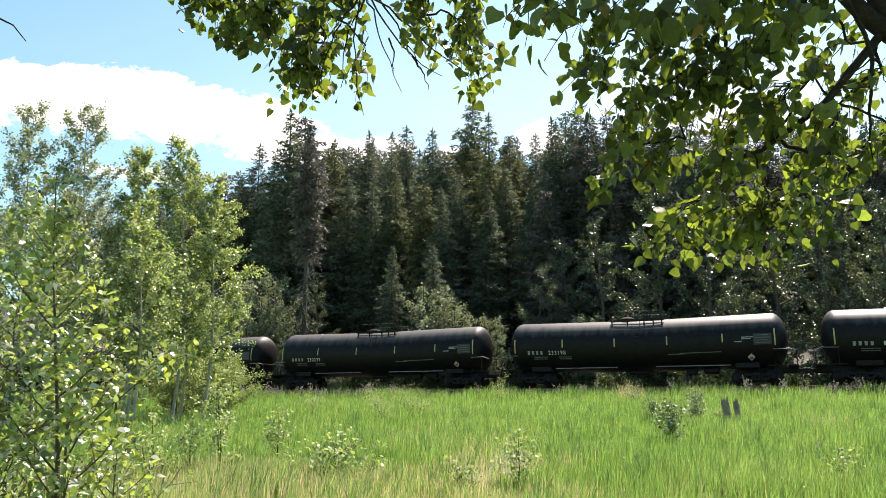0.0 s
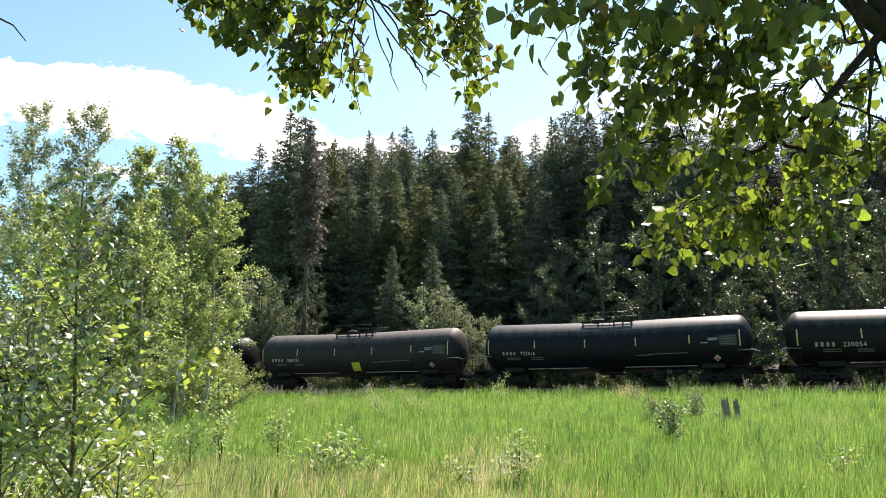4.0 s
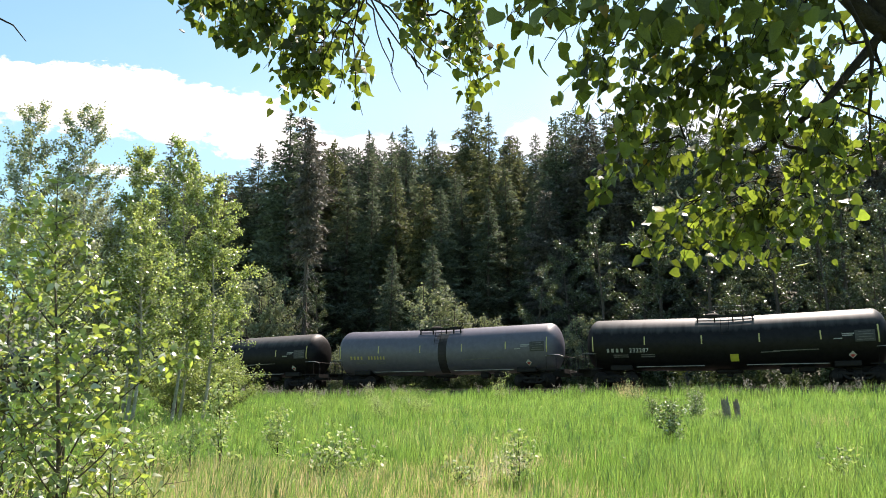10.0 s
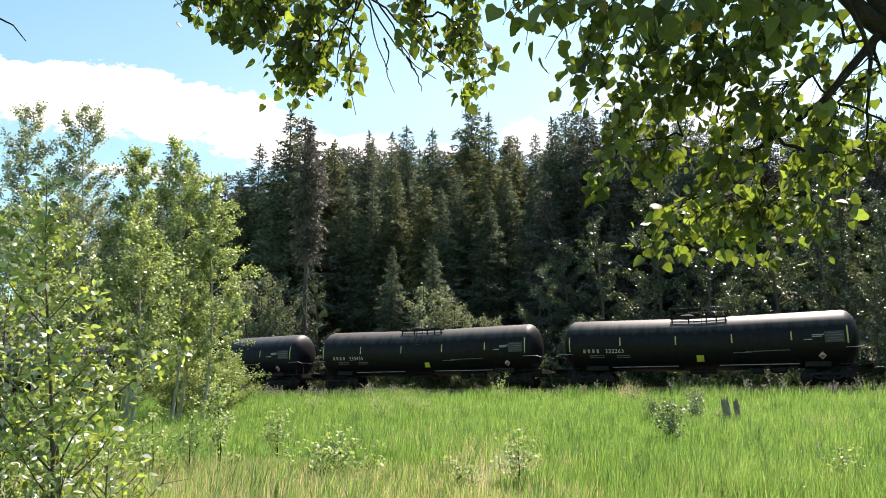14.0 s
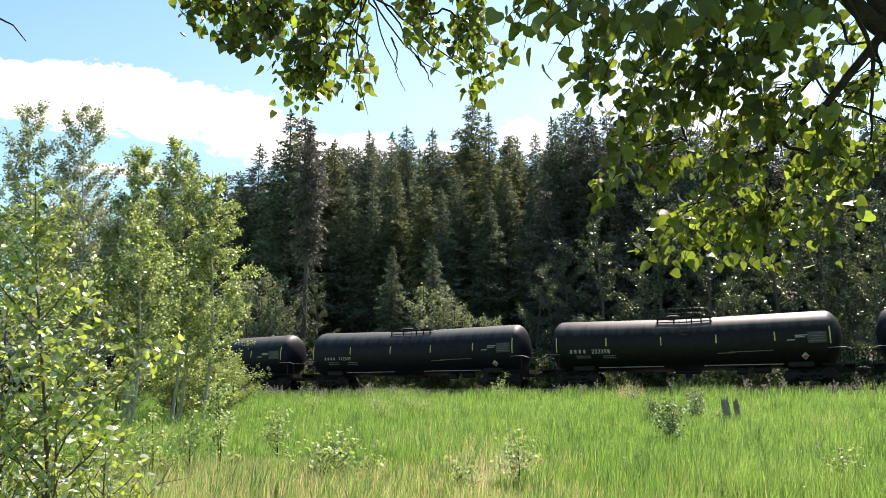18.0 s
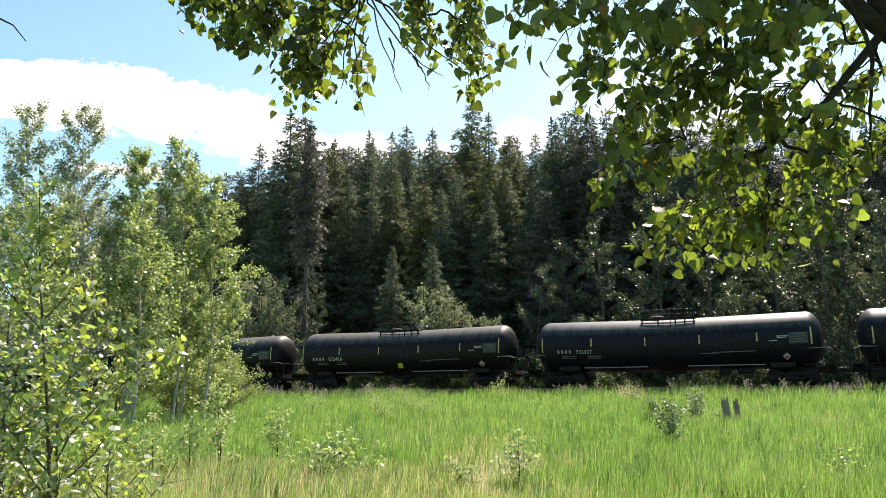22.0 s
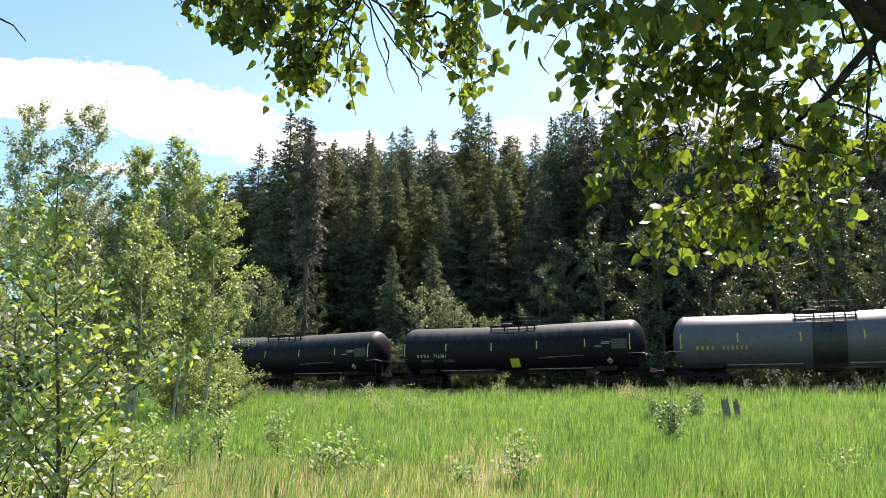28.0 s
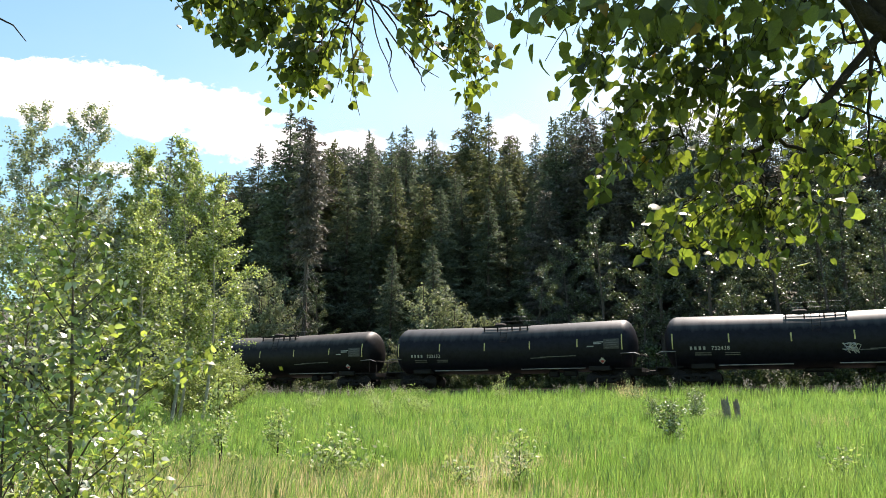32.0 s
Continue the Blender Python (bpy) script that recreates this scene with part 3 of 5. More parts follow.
def build_train():
    base = build_car()
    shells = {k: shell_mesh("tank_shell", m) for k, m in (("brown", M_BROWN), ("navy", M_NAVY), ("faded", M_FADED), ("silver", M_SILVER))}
    words = {"brown": "dusty black railway tank car with painted sunlit sheen on top and yellow stripes", "black": "black railway tank car with yellow stripes and white stencils",
             "navy": "blue-black railway tank car with yellow stripes", "faded": "faded grey-brown railway tank car with yellow panel",
             "silver": "light grey railway tank car with ochre stencils", "silver_stained": "light grey railway tank car with dark spill stain"}
    for i, (paint, number, panel) in enumerate(CARS):
        car = base if i == 0 else copy_thing(base, Matrix())
        tagged(car, words[paint])
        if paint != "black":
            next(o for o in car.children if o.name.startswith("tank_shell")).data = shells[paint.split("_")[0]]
        train.append(car)
    half = TLEN / 2
    for i, (paint, number, panel) in enumerate(CARS):
        car = train[i]
        ink = M_OCHRE if paint.startswith("silver") else M_WHITE
        k7 = 0.84 if number.startswith("7") else 0.96
        at = -half + (1.55 if number.startswith("7") else 1.42)
        for k in range(4):
            part("owner_mark", patch_bm([(at + (0.12 + 0.29 * k) * k7, -0.41, 0.15 * k7, 0.23 * k7)]), M_MARK if ink is M_WHITE else ink, car)
        if number:
            put("car_number", number_mesh(number, at + 1.45 * k7, -0.41 - 0.125 * k7, 0.25 * k7, ink), car)
        else:
            for k in range(6):
                part("number_bar", patch_bm([(at + 1.55 + 0.24 * k, -0.41, 0.12, 0.22)]), ink, car)
        if panel is not None:
            part("yellow_panel", patch_bm([(panel, -0.9, PANELS[number], PANELS[number] * 0.9)]), M_YELLOW_DEEP, car, "bright yellow painted square")
        if paint == "silver_stained":
            part("spill_stain", patch_bm([(0.1, -0.2, 1.7, 2.6), (0.0, 1.2, 1.9, 0.5)], 0.1), M_TAR, car, "dark spill running down the tank")
        if paint == "silver":
            part("grime_streak", patch_bm([(0.35, -0.3, 0.62, 2.3), (0.3, 1.1, 0.85, 0.5)], 0.05), M_FADED, car, "dark grimy streak below the hatch")
        if number == "732438":
            rng = np.random.default_rng(5)
            for k in range(9):
                a = rng.uniform(-0.5, 0.5, (5, 2)) * (0.9, 0.6)
                tubes_part("graffiti_stroke", [([wrap(1.6 + p[0], -0.55 + p[1], 0.02) for p in a], 0.02)], M_WHITE, car, "pale scrawled graffiti", 4)


# small gains and losses of the train on its even run: seconds, metres
RUN = [(0, 0.05), (1, -0.05), (2, -0.03), (3, 0.0), (5.5, -0.02), (7, -0.07), (8, -0.09), (9, -0.06), (10, 0.02), (11, 0.11), (12, 0.19), (13, 0.21), (14, -0.18), (15.5, -0.1), (17, -0.02), (18, 0.02),
       (19, 0.0), (20, -0.06), (21, -0.11), (22, -0.07), (23, -0.01), (25, 0.03), (28, 0.08), (29, 0.09), (30, 0.02), (31, -0.03), (32, -0.09)]


def train_at(t):
    return 4.331 + 13.2532 * t + 0.006577 * t * t


# ---- trees ----
def spruce_meshes(rng, h, spread, mat, bare=0.1, full=0.8, rough=0.3, blunt=0.0):
    """Trunk and boughs of a conifer: fan-shaped drooping boughs at uneven heights, hung with needle tufts. blunt: a rounded top."""
    lean = rng.normal(0, 0.012, 2)
    zs = np.linspace(0, h, 9)
    trunk = tube(np.stack([lean[0] * zs, lean[1] * zs, zs], -1), np.interp(zs, [0, h], [0.011 * h, 0.01]), 6)
    sticks, pos, out, size = [], [], [], []
    count = 250
    for i in range(count):
        u = bare + (0.985 - bare) * ((i + rng.random()) / count) ** 0.92
        z = u * h
        reach = spread * ((1 - u) ** full * (1 - blunt) + blunt * (1 - u ** 5) ** 0.5 * 0.8) * np.interp(u, [0, bare + 0.14, 1], [0.55, 1.0, 1.0])
        reach *= 1 + rough * (math.sin(3.1 * u * 6.28 + 2.0 * spread) * 0.5 + math.sin(7.3 * u * 6.28) * 0.3)
        a = i * 2.399 + rng.normal(0, 0.5)
        ln = max(0.2, reach * rng.uniform(0.45, 1.2))
        d = np.array([math.cos(a), math.sin(a), 0])
        t = np.linspace(0, 1, 5)
        droop = ln * (0.12 * t + 0.42 * t * t - 0.26 * t ** 4) * np.interp(u, [0, 0.6, 0.9, 1], [1.35, 0.8, 0.0, -0.9])
        p = np.array([lean[0] * z, lean[1] * z, z]) + d * (ln * t)[:, None] - np.array([0, 0, 1]) * droop[:, None]
        if i % 3 == 0:
            sticks.append(tube(p[::2], np.linspace(0.03, 0.005, 3), 3))
        n = max(10, int(34 * ln))
        q = rng.uniform(0.08, 1.0, n) ** 0.8
        c = np.stack([np.interp(q, t, p[:, j]) for j in range(3)], -1)
        away = rng.uniform(-1, 1, (n, 1))
        side = np.cross(d, (0, 0, 1))
        c = c + side * away * (0.42 * ln * (q * (1.15 - q)) * 1.6)[:, None] + np.array([0, 0, 1]) * rng.normal(-0.05, 0.10, (n, 1)) * min(1.0, ln)
        o = d * 0.7 + side * away * 0.9 + np.array([0, 0, -1]) * rng.uniform(-0.2, 0.9, (n, 1))
        pos.append(c)
        out.append(o)
        size.append(rng.uniform(0.18, 0.46, n) * np.interp(ln, [0.2, 1.6], [0.55, 1.0]))
    tip = np.array([[lean[0] * h, lean[1] * h, h - 0.35 - 0.25 * k] for k in range(4)])
    pos.append(tip)
    out.append(np.repeat([[0, 0, 3.0]], 4, 0))
    size.append(np.full(4, 0.45))
    v, f = scatter(rng, np.concatenate(pos), np.concatenate(out), np.concatenate(size), LEAF_TUFT, 0.9, 0.46)
    tv, tf = gather([trunk] + sticks)
    return smooth(fast_mesh("trunk", tv, tf, M_BARK)), fast_mesh("crown", v, f, mat)


def broadleaf_meshes(rng, h, spread, base, limbs, leaves, leaf, mat, bark, shape=LEAF_QUAD, r=None, curve=0.05, lift=0.6, stems=1, droop=0.0, level=0.0):
    """Trunk with limbs and twigs, and a crown of single leaves round the twigs."""
    wood, tips = [], []
    r = r or 0.012 * h
    for s in range(stems):
        hh = h * (1 if s == 0 else rng.uniform(0.65, 0.95))
        off = np.array([0, 0]) if s == 0 else rng.normal(0, 0.10 * spread, 2)
        bend = rng.normal(0, curve * hh, 2) + off * 2.0
        t = np.linspace(0, 1, 8)
        stem = np.stack([off[0] + bend[0] * t * t + 0.02 * hh * np.sin(5 * t + s), off[1] + bend[1] * t * t, hh * t], -1)
        wood.append(tube(stem, r * (1 - 0.9 * t), 7))
        tips.append((stem[3:], 0.35))
        for i in range(max(3, limbs // stems)):
            u = base + (0.97 - base) * ((i + rng.random()) / max(3, limbs // stems))
            p0 = np.array([np.interp(u, t, stem[:, j]) for j in range(3)])
            a = i * 2.4 + rng.normal(0, 0.4)
            ln = spread * np.interp(u, [base, base + 0.3 * (1 - base), 0.85, 1], [0.75, 1.0, 0.48, 0.25]) * rng.uniform(0.6, 1.15)
            d = np.array([math.cos(a), math.sin(a), lift * rng.uniform(0.6, 1.4)])
            q = np.linspace(0, 1, 6)
            limb = p0 + d * (ln * q)[:, None] + np.array([0, 0, 1.0]) * (0.15 - droop) * ln * (q * q)[:, None] + rng.normal(0, 0.02 * ln, (6, 3)) * q[:, None]
            wood.append(tube(limb, r * 0.42 * (1.05 - u) * (1 - 0.85 * q) + min(0.003, 0.06 * r), 4))
            tips.append((limb[1:], ln))
            for k in range(5 if h < 3 or bark in (M_BARK_PALE, M_SAPLING_BARK) else 3):
                w = rng.uniform(0.3, 0.98)
                c = np.array([np.interp(w, q, limb[:, j]) for j in range(3)])
                e = d * 0.5 + rng.normal(0, 0.6, 3)
                tw = c + e * (0.38 * ln * np.linspace(0, 1, 4))[:, None] - np.array([0, 0, droop * 0.4 * ln]) * (np.linspace(0, 1, 4) ** 2)[:, None]
                wood.append(tube(tw, np.linspace(min(0.006, 0.14 * r), 0.001, 4), 3))
                tips.append((tw, 0.38 * ln))
    wt = np.array([max(0.05, b) ** 0.7 for _, b in tips])
    pick = rng.choice(len(tips), leaves, p=wt / wt.sum())
    q = rng.random(leaves)
    pos = np.empty((leaves, 3))
    for i, k in enumerate(pick):
        c = tips[k][0]
        g = q[i] * (len(c) - 1)
        j = min(int(g), len(c) - 2)
        pos[i] = c[j] + (c[j + 1] - c[j]) * (g - j)
    pos += rng.normal(0, 0.9 * leaf, (leaves, 3))
    out = rng.normal(0, 1, (leaves, 3)) * (1, 1, 0.6) + np.array([0, 0, -0.35])
    out /= np.linalg.norm(out, axis=1)[:, None]
    v, f = scatter(rng, pos, out, leaf * rng.uniform(0.7, 1.25, leaves), shape, 0.5, 0.9, level)
    wv, wf = gather(wood)
    return smooth(fast_mesh("trunk", wv, wf, bark)), fast_mesh("crown", v, f, mat)


def plant(name, meshes, label, category, group, m, kind=""):
    ob = thing(name, label, category, group, kind, m)
    put("trunk", meshes[0], ob)
    put("crown", meshes[1], ob)
    return ob


def stand(x, y, turn=0.0, size=1.0, sink=0.05):
    return Matrix.Translation((x, y, float(ground_z(x, y)) - sink)) @ Matrix.Rotation(turn, 4, "Z") @ Matrix.Diagonal((size, size, size, 1))


def copy_tree(ob, x, y, turn, size, wide=1.0):
    c = copy_thing(ob, Matrix())
    c.matrix_basis = stand(x, y, turn) @ Matrix.Diagonal((size * wide, size * wide, size, 1))
    return c


# skyline spruces: x, y, height
SKYLINE = [(-22.6, 86.4, 27.5), (-16.6, 77.0, 30.4), (-15.5, 81.0, 29.6), (-12.5, 86.2, 26.6), (-9.3, 89.1, 28.1),
           (-6.3, 83.3, 26.6), (-4.6, 91.3, 28.1), (-1.0, 85.2, 26.8), (2.6, 90.2, 30.5), (5.2, 78.0, 26.7), (7.6, 90.1, 25.0), (12.2, 112.2, 26.5),
           (12.5, 95.6, 25.3), (12.0, 77.0, 25.7), (13.8, 74.0, 26.0), (17.1, 81.3, 25.4), (16.9, 70.4, 25.0), (-4.7, 63.8, 13.8), (-0.7, 62.5, 13.6),
           (-41.6, 108.4, 32.9), (-39.6, 111.9, 30.6), (-27.8, 97.7, 25.0), (18.4, 67.4, 23.2), (22.5, 70.0, 22.7), (25.2, 66.5, 22.0)]


def build_forest():
    rng = np.random.default_rng(11)
    kinds = []
    # spread, bare foot, taper, rounded top, needles
    for i, (sp, foot, taper, blunt, mat) in enumerate(((3.5, 0.08, 0.72, 0.0, M_NEEDLE), (2.9, 0.16, 0.60, 0.1, M_NEEDLE), (3.7, 0.10, 0.80, 0.0, M_NEEDLE_OLIVE), (3.0, 0.22, 0.55, 0.35, M_NEEDLE_OLIVE),
                                                       (3.9, 0.06, 0.66, 0.0, M_NEEDLE), (3.4, 0.14, 0.60, 0.3, M_NEEDLE_DRY), (3.2, 0.2, 0.5, 0.45, M_NEEDLE_BLUE), (3.3, 0.1, 0.68, 0.1, M_NEEDLE_BLUE))):
        words = {M_NEEDLE_DRY: "brownish half-dry spruce on the wooded hillside", M_NEEDLE_OLIVE: "olive-green fir on the wooded hillside", M_NEEDLE_BLUE: "bluish grey-green spruce on the wooded hillside"}
        kinds.append(plant("spruce_tree", spruce_meshes(rng, 24.0, sp, mat, foot, taper, 0.3, blunt), words.get(mat, "tall dark green spruce on the wooded hillside"), "spruce", "spruces on the hillside",
                           stand(*[(-60, 125), (-50, 120), (60, 60), (66, 70), (55, 75), (-70, 130), (-64, 118), (72, 62)][i])))
    spots = []
    for x, y, h in SKYLINE:
        k = 5 if (x, y) == (-15.5, 81.0) else int(rng.choice([0, 1, 2, 4, 7, 3]))
        copy_tree(kinds[k], x, y, rng.uniform(0, 6.28), h / 24.0, 1.5 if -17 < x < -12 else 1.3)
        spots.append((x, y))
    n = 0
    while n < 74:
        s, w = rng.uniform(-75, 50), 19 + 55 * rng.random() ** 1.05
        p = on_track(s, w)
        if any((p.x - a) ** 2 + (p.y - b) ** 2 < 2.6 ** 2 for a, b in spots):
            continue
        if abs(p.x) > 0.75 * p.y:
            continue
        if s > 6 and w < 29:
            continue
        spots.append((p.x, p.y))
        d = p.y
        top = (0.362 if p.x > -0.17 * d else 0.30) * d + 1.6 - float(ground_z(p.x, p.y))
        h = min(top * rng.uniform(0.86, 1.0), rng.uniform(22, 28))
        if h < 9:
            continue
        k = int(rng.integers(0, 8))
        copy_tree(kinds[k], p.x, p.y, rng.uniform(0, 6.28), h / 24.0, rng.uniform(1.2, 1.6))
        n += 1
    for i in range(34):
        d, a = rng.uniform(92, 125), rng.uniform(-0.17, 0.30)
        h = min(30.0, (0.366 + rng.uniform(-0.018, 0.012)) * d + 1.6 - float(ground_z(a * d, d)))
        if all((a * d - e) ** 2 + (d - f) ** 2 > 1.6 ** 2 for e, f in spots):
            spots.append((a * d, d))
            copy_tree(kinds[int(rng.integers(0, 8))], a * d, d, rng.uniform(0, 6.28), h / 24.0, 1.35)
    for i in range(34):
        p = on_track(rng.uniform(2, 46), rng.uniform(29, 52))
        h = (0.405 * p.y + 1.6 - float(ground_z(p.x, p.y))) * rng.uniform(0.82, 1.0)
        if abs(p.x) < 0.72 * p.y and h > 9 and all((p.x - a) ** 2 + (p.y - b) ** 2 > 1.8 ** 2 for a, b in spots):
            spots.append((p.x, p.y))
            copy_tree(kinds[int(rng.integers(0, 8))], p.x, p.y, rng.uniform(0, 6.28), h / 24.0, 1.25)
    for a, d, top in ((0.20, 70, 0.41), (0.25, 66, 0.40), (0.30, 72, 0.415), (0.35, 64, 0.40), (0.41, 78, 0.41), (0.46, 76, 0.395), (0.51, 80, 0.405), (0.54, 75, 0.39), (0.58, 78, 0.41), (0.61, 74, 0.40), (0.64, 78, 0.41), (0.56, 84, 0.40), (0.49, 86, 0.41), (0.172, 78, 0.415), (0.155, 74, 0.398), (-0.245, 84, 0.352), (-0.265, 90, 0.33), (-0.285, 84, 0.315), (-0.305, 92, 0.32), (-0.33, 88, 0.30), (-0.36, 94, 0.31), (-0.222, 80, 0.325), (-0.208, 88, 0.335), (-0.40, 96, 0.30), (0.0, 72, 0.30), (0.03, 76, 0.325), (0.06, 71, 0.30), (0.09, 75, 0.33), (0.12, 70, 0.31), (0.145, 67, 0.295), (-0.03, 74, 0.31), (-0.06, 78, 0.325), (-0.10, 77, 0.31), (-0.135, 80, 0.32)):
        copy_tree(kinds[int(rng.integers(0, 8))], a * d, d, rng.uniform(0, 6.28), (top * d + 1.6 - float(ground_z(a * d, d))) / 24.0, 1.35)
    for i in range(17):
        a, d = -0.15 + 0.0125 * i, 96 + 7 * (i % 3)
        copy_tree(kinds[(3, 6, 1, 5)[i % 4]], a * d, d, rng.uniform(0, 6.28), ((0.352 + rng.uniform(-0.006, 0.006)) * d + 1.6 - float(ground_z(a * d, d))) / 24.0, 1.7)
    # an old spruce whose lower half is dead, with hanging bare branches
    old = plant("old_spruce", spruce_meshes(rng, 26.5, 3.0, M_NEEDLE_DRY, 0.5, 0.62, 0.4, 0.2), "old spruce, its lower half grey and dead", "spruce", "", stand(-12.6, 67.0))
    for i in range(150):
        z, a, ln = rng.uniform(3.5, 16.0), rng.uniform(0, 6.28), rng.uniform(0.5, 1.5)
        q = np.linspace(0, 1, 5)
        tubes_part("bare_branch", [(np.stack([math.cos(a) * ln * q, math.sin(a) * ln * q, z + 0.15 * ln * q - 1.3 * ln * q * q], -1), np.linspace(0.03, 0.008, 5))], M_DEADWOOD, old, "", 3)
    # broad-leaved edge of the wood
    aspens = [plant("aspen_tree", broadleaf_meshes(rng, 14.0, 2.6, 0.12, 24, 7000, 0.135, M_ASPEN, M_BARK), "dark green aspen at the edge of the wood", "aspen", "aspens at the wood's edge", stand(*q)) for q in ((34.0, 48.5), (39, 46), (45, 44))]
    willows = [plant("willow_bush", broadleaf_meshes(rng, 9.0, 3.3, 0.03, 44, 9000, 0.16, M_WILLOW, M_BARK, stems=5, lift=0.5), "grey-green leafy willow bush behind the track", "bush", "bushes behind the track", stand(*q)) for q in ((-24.5, 72.5), (-30, 76))]
    for x, y, h in ((12.6, 56.9, 14.4), (16.8, 56.1, 16.4), (19.9, 53.5, 16.0), (23.9, 52.8, 15.9), (26.7, 50.4, 14.6), (30.2, 49.9, 14.5), (32.6, 51.5, 16.5), (30.5, 54.5, 17.5), (28.4, 55.0, 16.5), (10.2, 60.2, 12.9), (7.5, 58.2, 11.0), (-11.3, 66.9, 11.0), (14.4, 53.4, 9.0), (21.0, 50.8, 9.5), (28.0, 47.5, 9.0)):
        copy_tree(aspens[int(rng.integers(0, 3))], x, y, rng.uniform(0, 6.28), h / 14.0)
    for x, y, h, wide in ((-16.5, 66.5, 12.0, 1.0), (-15.3, 66.2, 10.6, 0.85), (-19.2, 68.0, 10.8, 0.8), (-1.6, 59.2, 9.9, 1.0), (0.75, 57.9, 8.4, 0.9), (3.2, 56.9, 7.0, 0.9),
                          (-5.4, 61.0, 5.4, 0.9), (-8.4, 62.4, 5.0, 0.9), (-13.2, 64.8, 6.0, 0.9), (9.9, 54.0, 6.6, 0.9)):
        copy_tree(willows[int(rng.integers(0, 2))], x, y, rng.uniform(0, 6.28), h / 9.0, wide)


swaying = []      # things that the wind moves: object, amplitude in degrees, phase, speed


def build_left_trees():
    rng = np.random.default_rng(23)
    rows = [(-13.4, 23.0, 10.6, 1.7, M_POPLAR_GREY, 1.1), (-12.0, 24.0, 10.95, 1.5, M_POPLAR_GREY, 1.1), (-10.1, 24.0, 9.6, 1.15, M_POPLAR, 1.2), (-9.35, 26.0, 10.4, 1.2, M_POPLAR, 1.3),
            (-8.45, 26.5, 9.4, 1.4, M_POPLAR, 0.55), (-13.2, 26.5, 8.2, 2.0, M_POPLAR_GREY, 1.0), (-11.3, 20.5, 6.4, 1.7, M_POPLAR, 1.0), (-9.5, 23.0, 6.4, 1.6, M_POPLAR, 0.8), (-14.6, 20.0, 7.5, 2.2, M_POPLAR_GREY, 1.0),
            (-9.6, 27.5, 6.5, 1.4, M_POPLAR, 1.0), (-10.9, 25.5, 8.0, 1.3, M_POPLAR, 1.1)]
    for x, y, h, sp, mat, lift in rows:
        t = plant("poplar_tree", broadleaf_meshes(rng, h, sp, 0.22, 44, 15000 if mat is M_POPLAR_GREY else 16000 if h > 7 else 8500, 0.078, mat, M_BARK_PALE, LEAF_QUAD, r=0.062, lift=lift, curve=0.012, level=0.35),
                  "slender young poplar with pale trunk at the meadow's edge" if mat is M_POPLAR else "slender grey-green poplar at the meadow's edge", "poplar", "poplars at the meadow's edge", stand(x, y))
        swaying.append((t, 0.8, rng.uniform(0, 6.28), rng.uniform(0.25, 0.4)))
    for x, y, h, sp in ((-11.3, 33.0, 3.6, 1.8), (-10.1, 36.0, 2.9, 1.5), (-12.6, 34.0, 3.3, 1.5), (-14.6, 33.5, 3.0, 1.6), (-16.6, 33.5, 3.0, 1.6), (-9.0, 28.5, 2.5, 1.1), (-10.4, 29.0, 3.0, 1.3)):
        plant("leafy_bush", broadleaf_meshes(rng, h, sp, 0.03, 34, 6500, 0.085, M_BUSH, M_BARK, LEAF_OVATE, stems=4), "dense green bush below the poplars", "bush", "bushes below the poplars", stand(x, y))
    # near saplings with big leaves
    for x, y, h, sp, n in ((-1.83, 3.6, 2.72, 0.32, 1150), (-2.02, 3.5, 1.7, 0.42, 900), (-2.15, 4.3, 1.9, 0.48, 900), (-2.55, 4.4, 2.3, 0.45, 900), (-1.66, 3.9, 1.3, 0.36, 620)):
        t = plant("poplar_sapling", broadleaf_meshes(rng, h, sp, 0.32, 22, int(n * (1.1 if h > 2.7 else 0.8)), 0.047, M_LEAF_SAPLING, M_SAPLING_BARK, LEAF_POPLAR, r=0.018, lift=0.9, curve=0.03, level=0.5),
                  "young poplar sapling with glossy green leaves", "sapling", "saplings near the camera", stand(x, y))
        if h > 2.7:
            b0, b1 = np.array([0.04, 0, 1.28]), np.array([0.57, 0.02, 1.78])
            q = np.linspace(0, 1, 8)[:, None]
            br = b0 + (b1 - b0) * q + np.array([0, 0, 0.09]) * np.sin(q * 3.14) + rng.normal(0, 0.008, (8, 3))
            tubes_part("side_branch", [(br, np.linspace(0.0045, 0.0012, 8))], M_SAPLING_BARK, t)
            g = rng.uniform(0.2, 1.05, 110)
            pos = np.stack([np.interp(g, q[:, 0], br[:, j]) for j in range(3)], -1) + rng.normal(0, 0.035, (110, 3))
            v, f = scatter(rng, pos, rng.normal(0, 0.6, (110, 3)) + np.array([0.3, 0, 0.1]), rng.uniform(0.034, 0.055, 110), LEAF_POPLAR, 0.5, 1.0, 0.5)
            put("branch_leaves", fast_mesh("branch_leaves", v, f, M_LEAF_SAPLING), t)
        swaying.append((t, 3.2, rng.uniform(0, 1.0), rng.uniform(0.3, 0.5)))


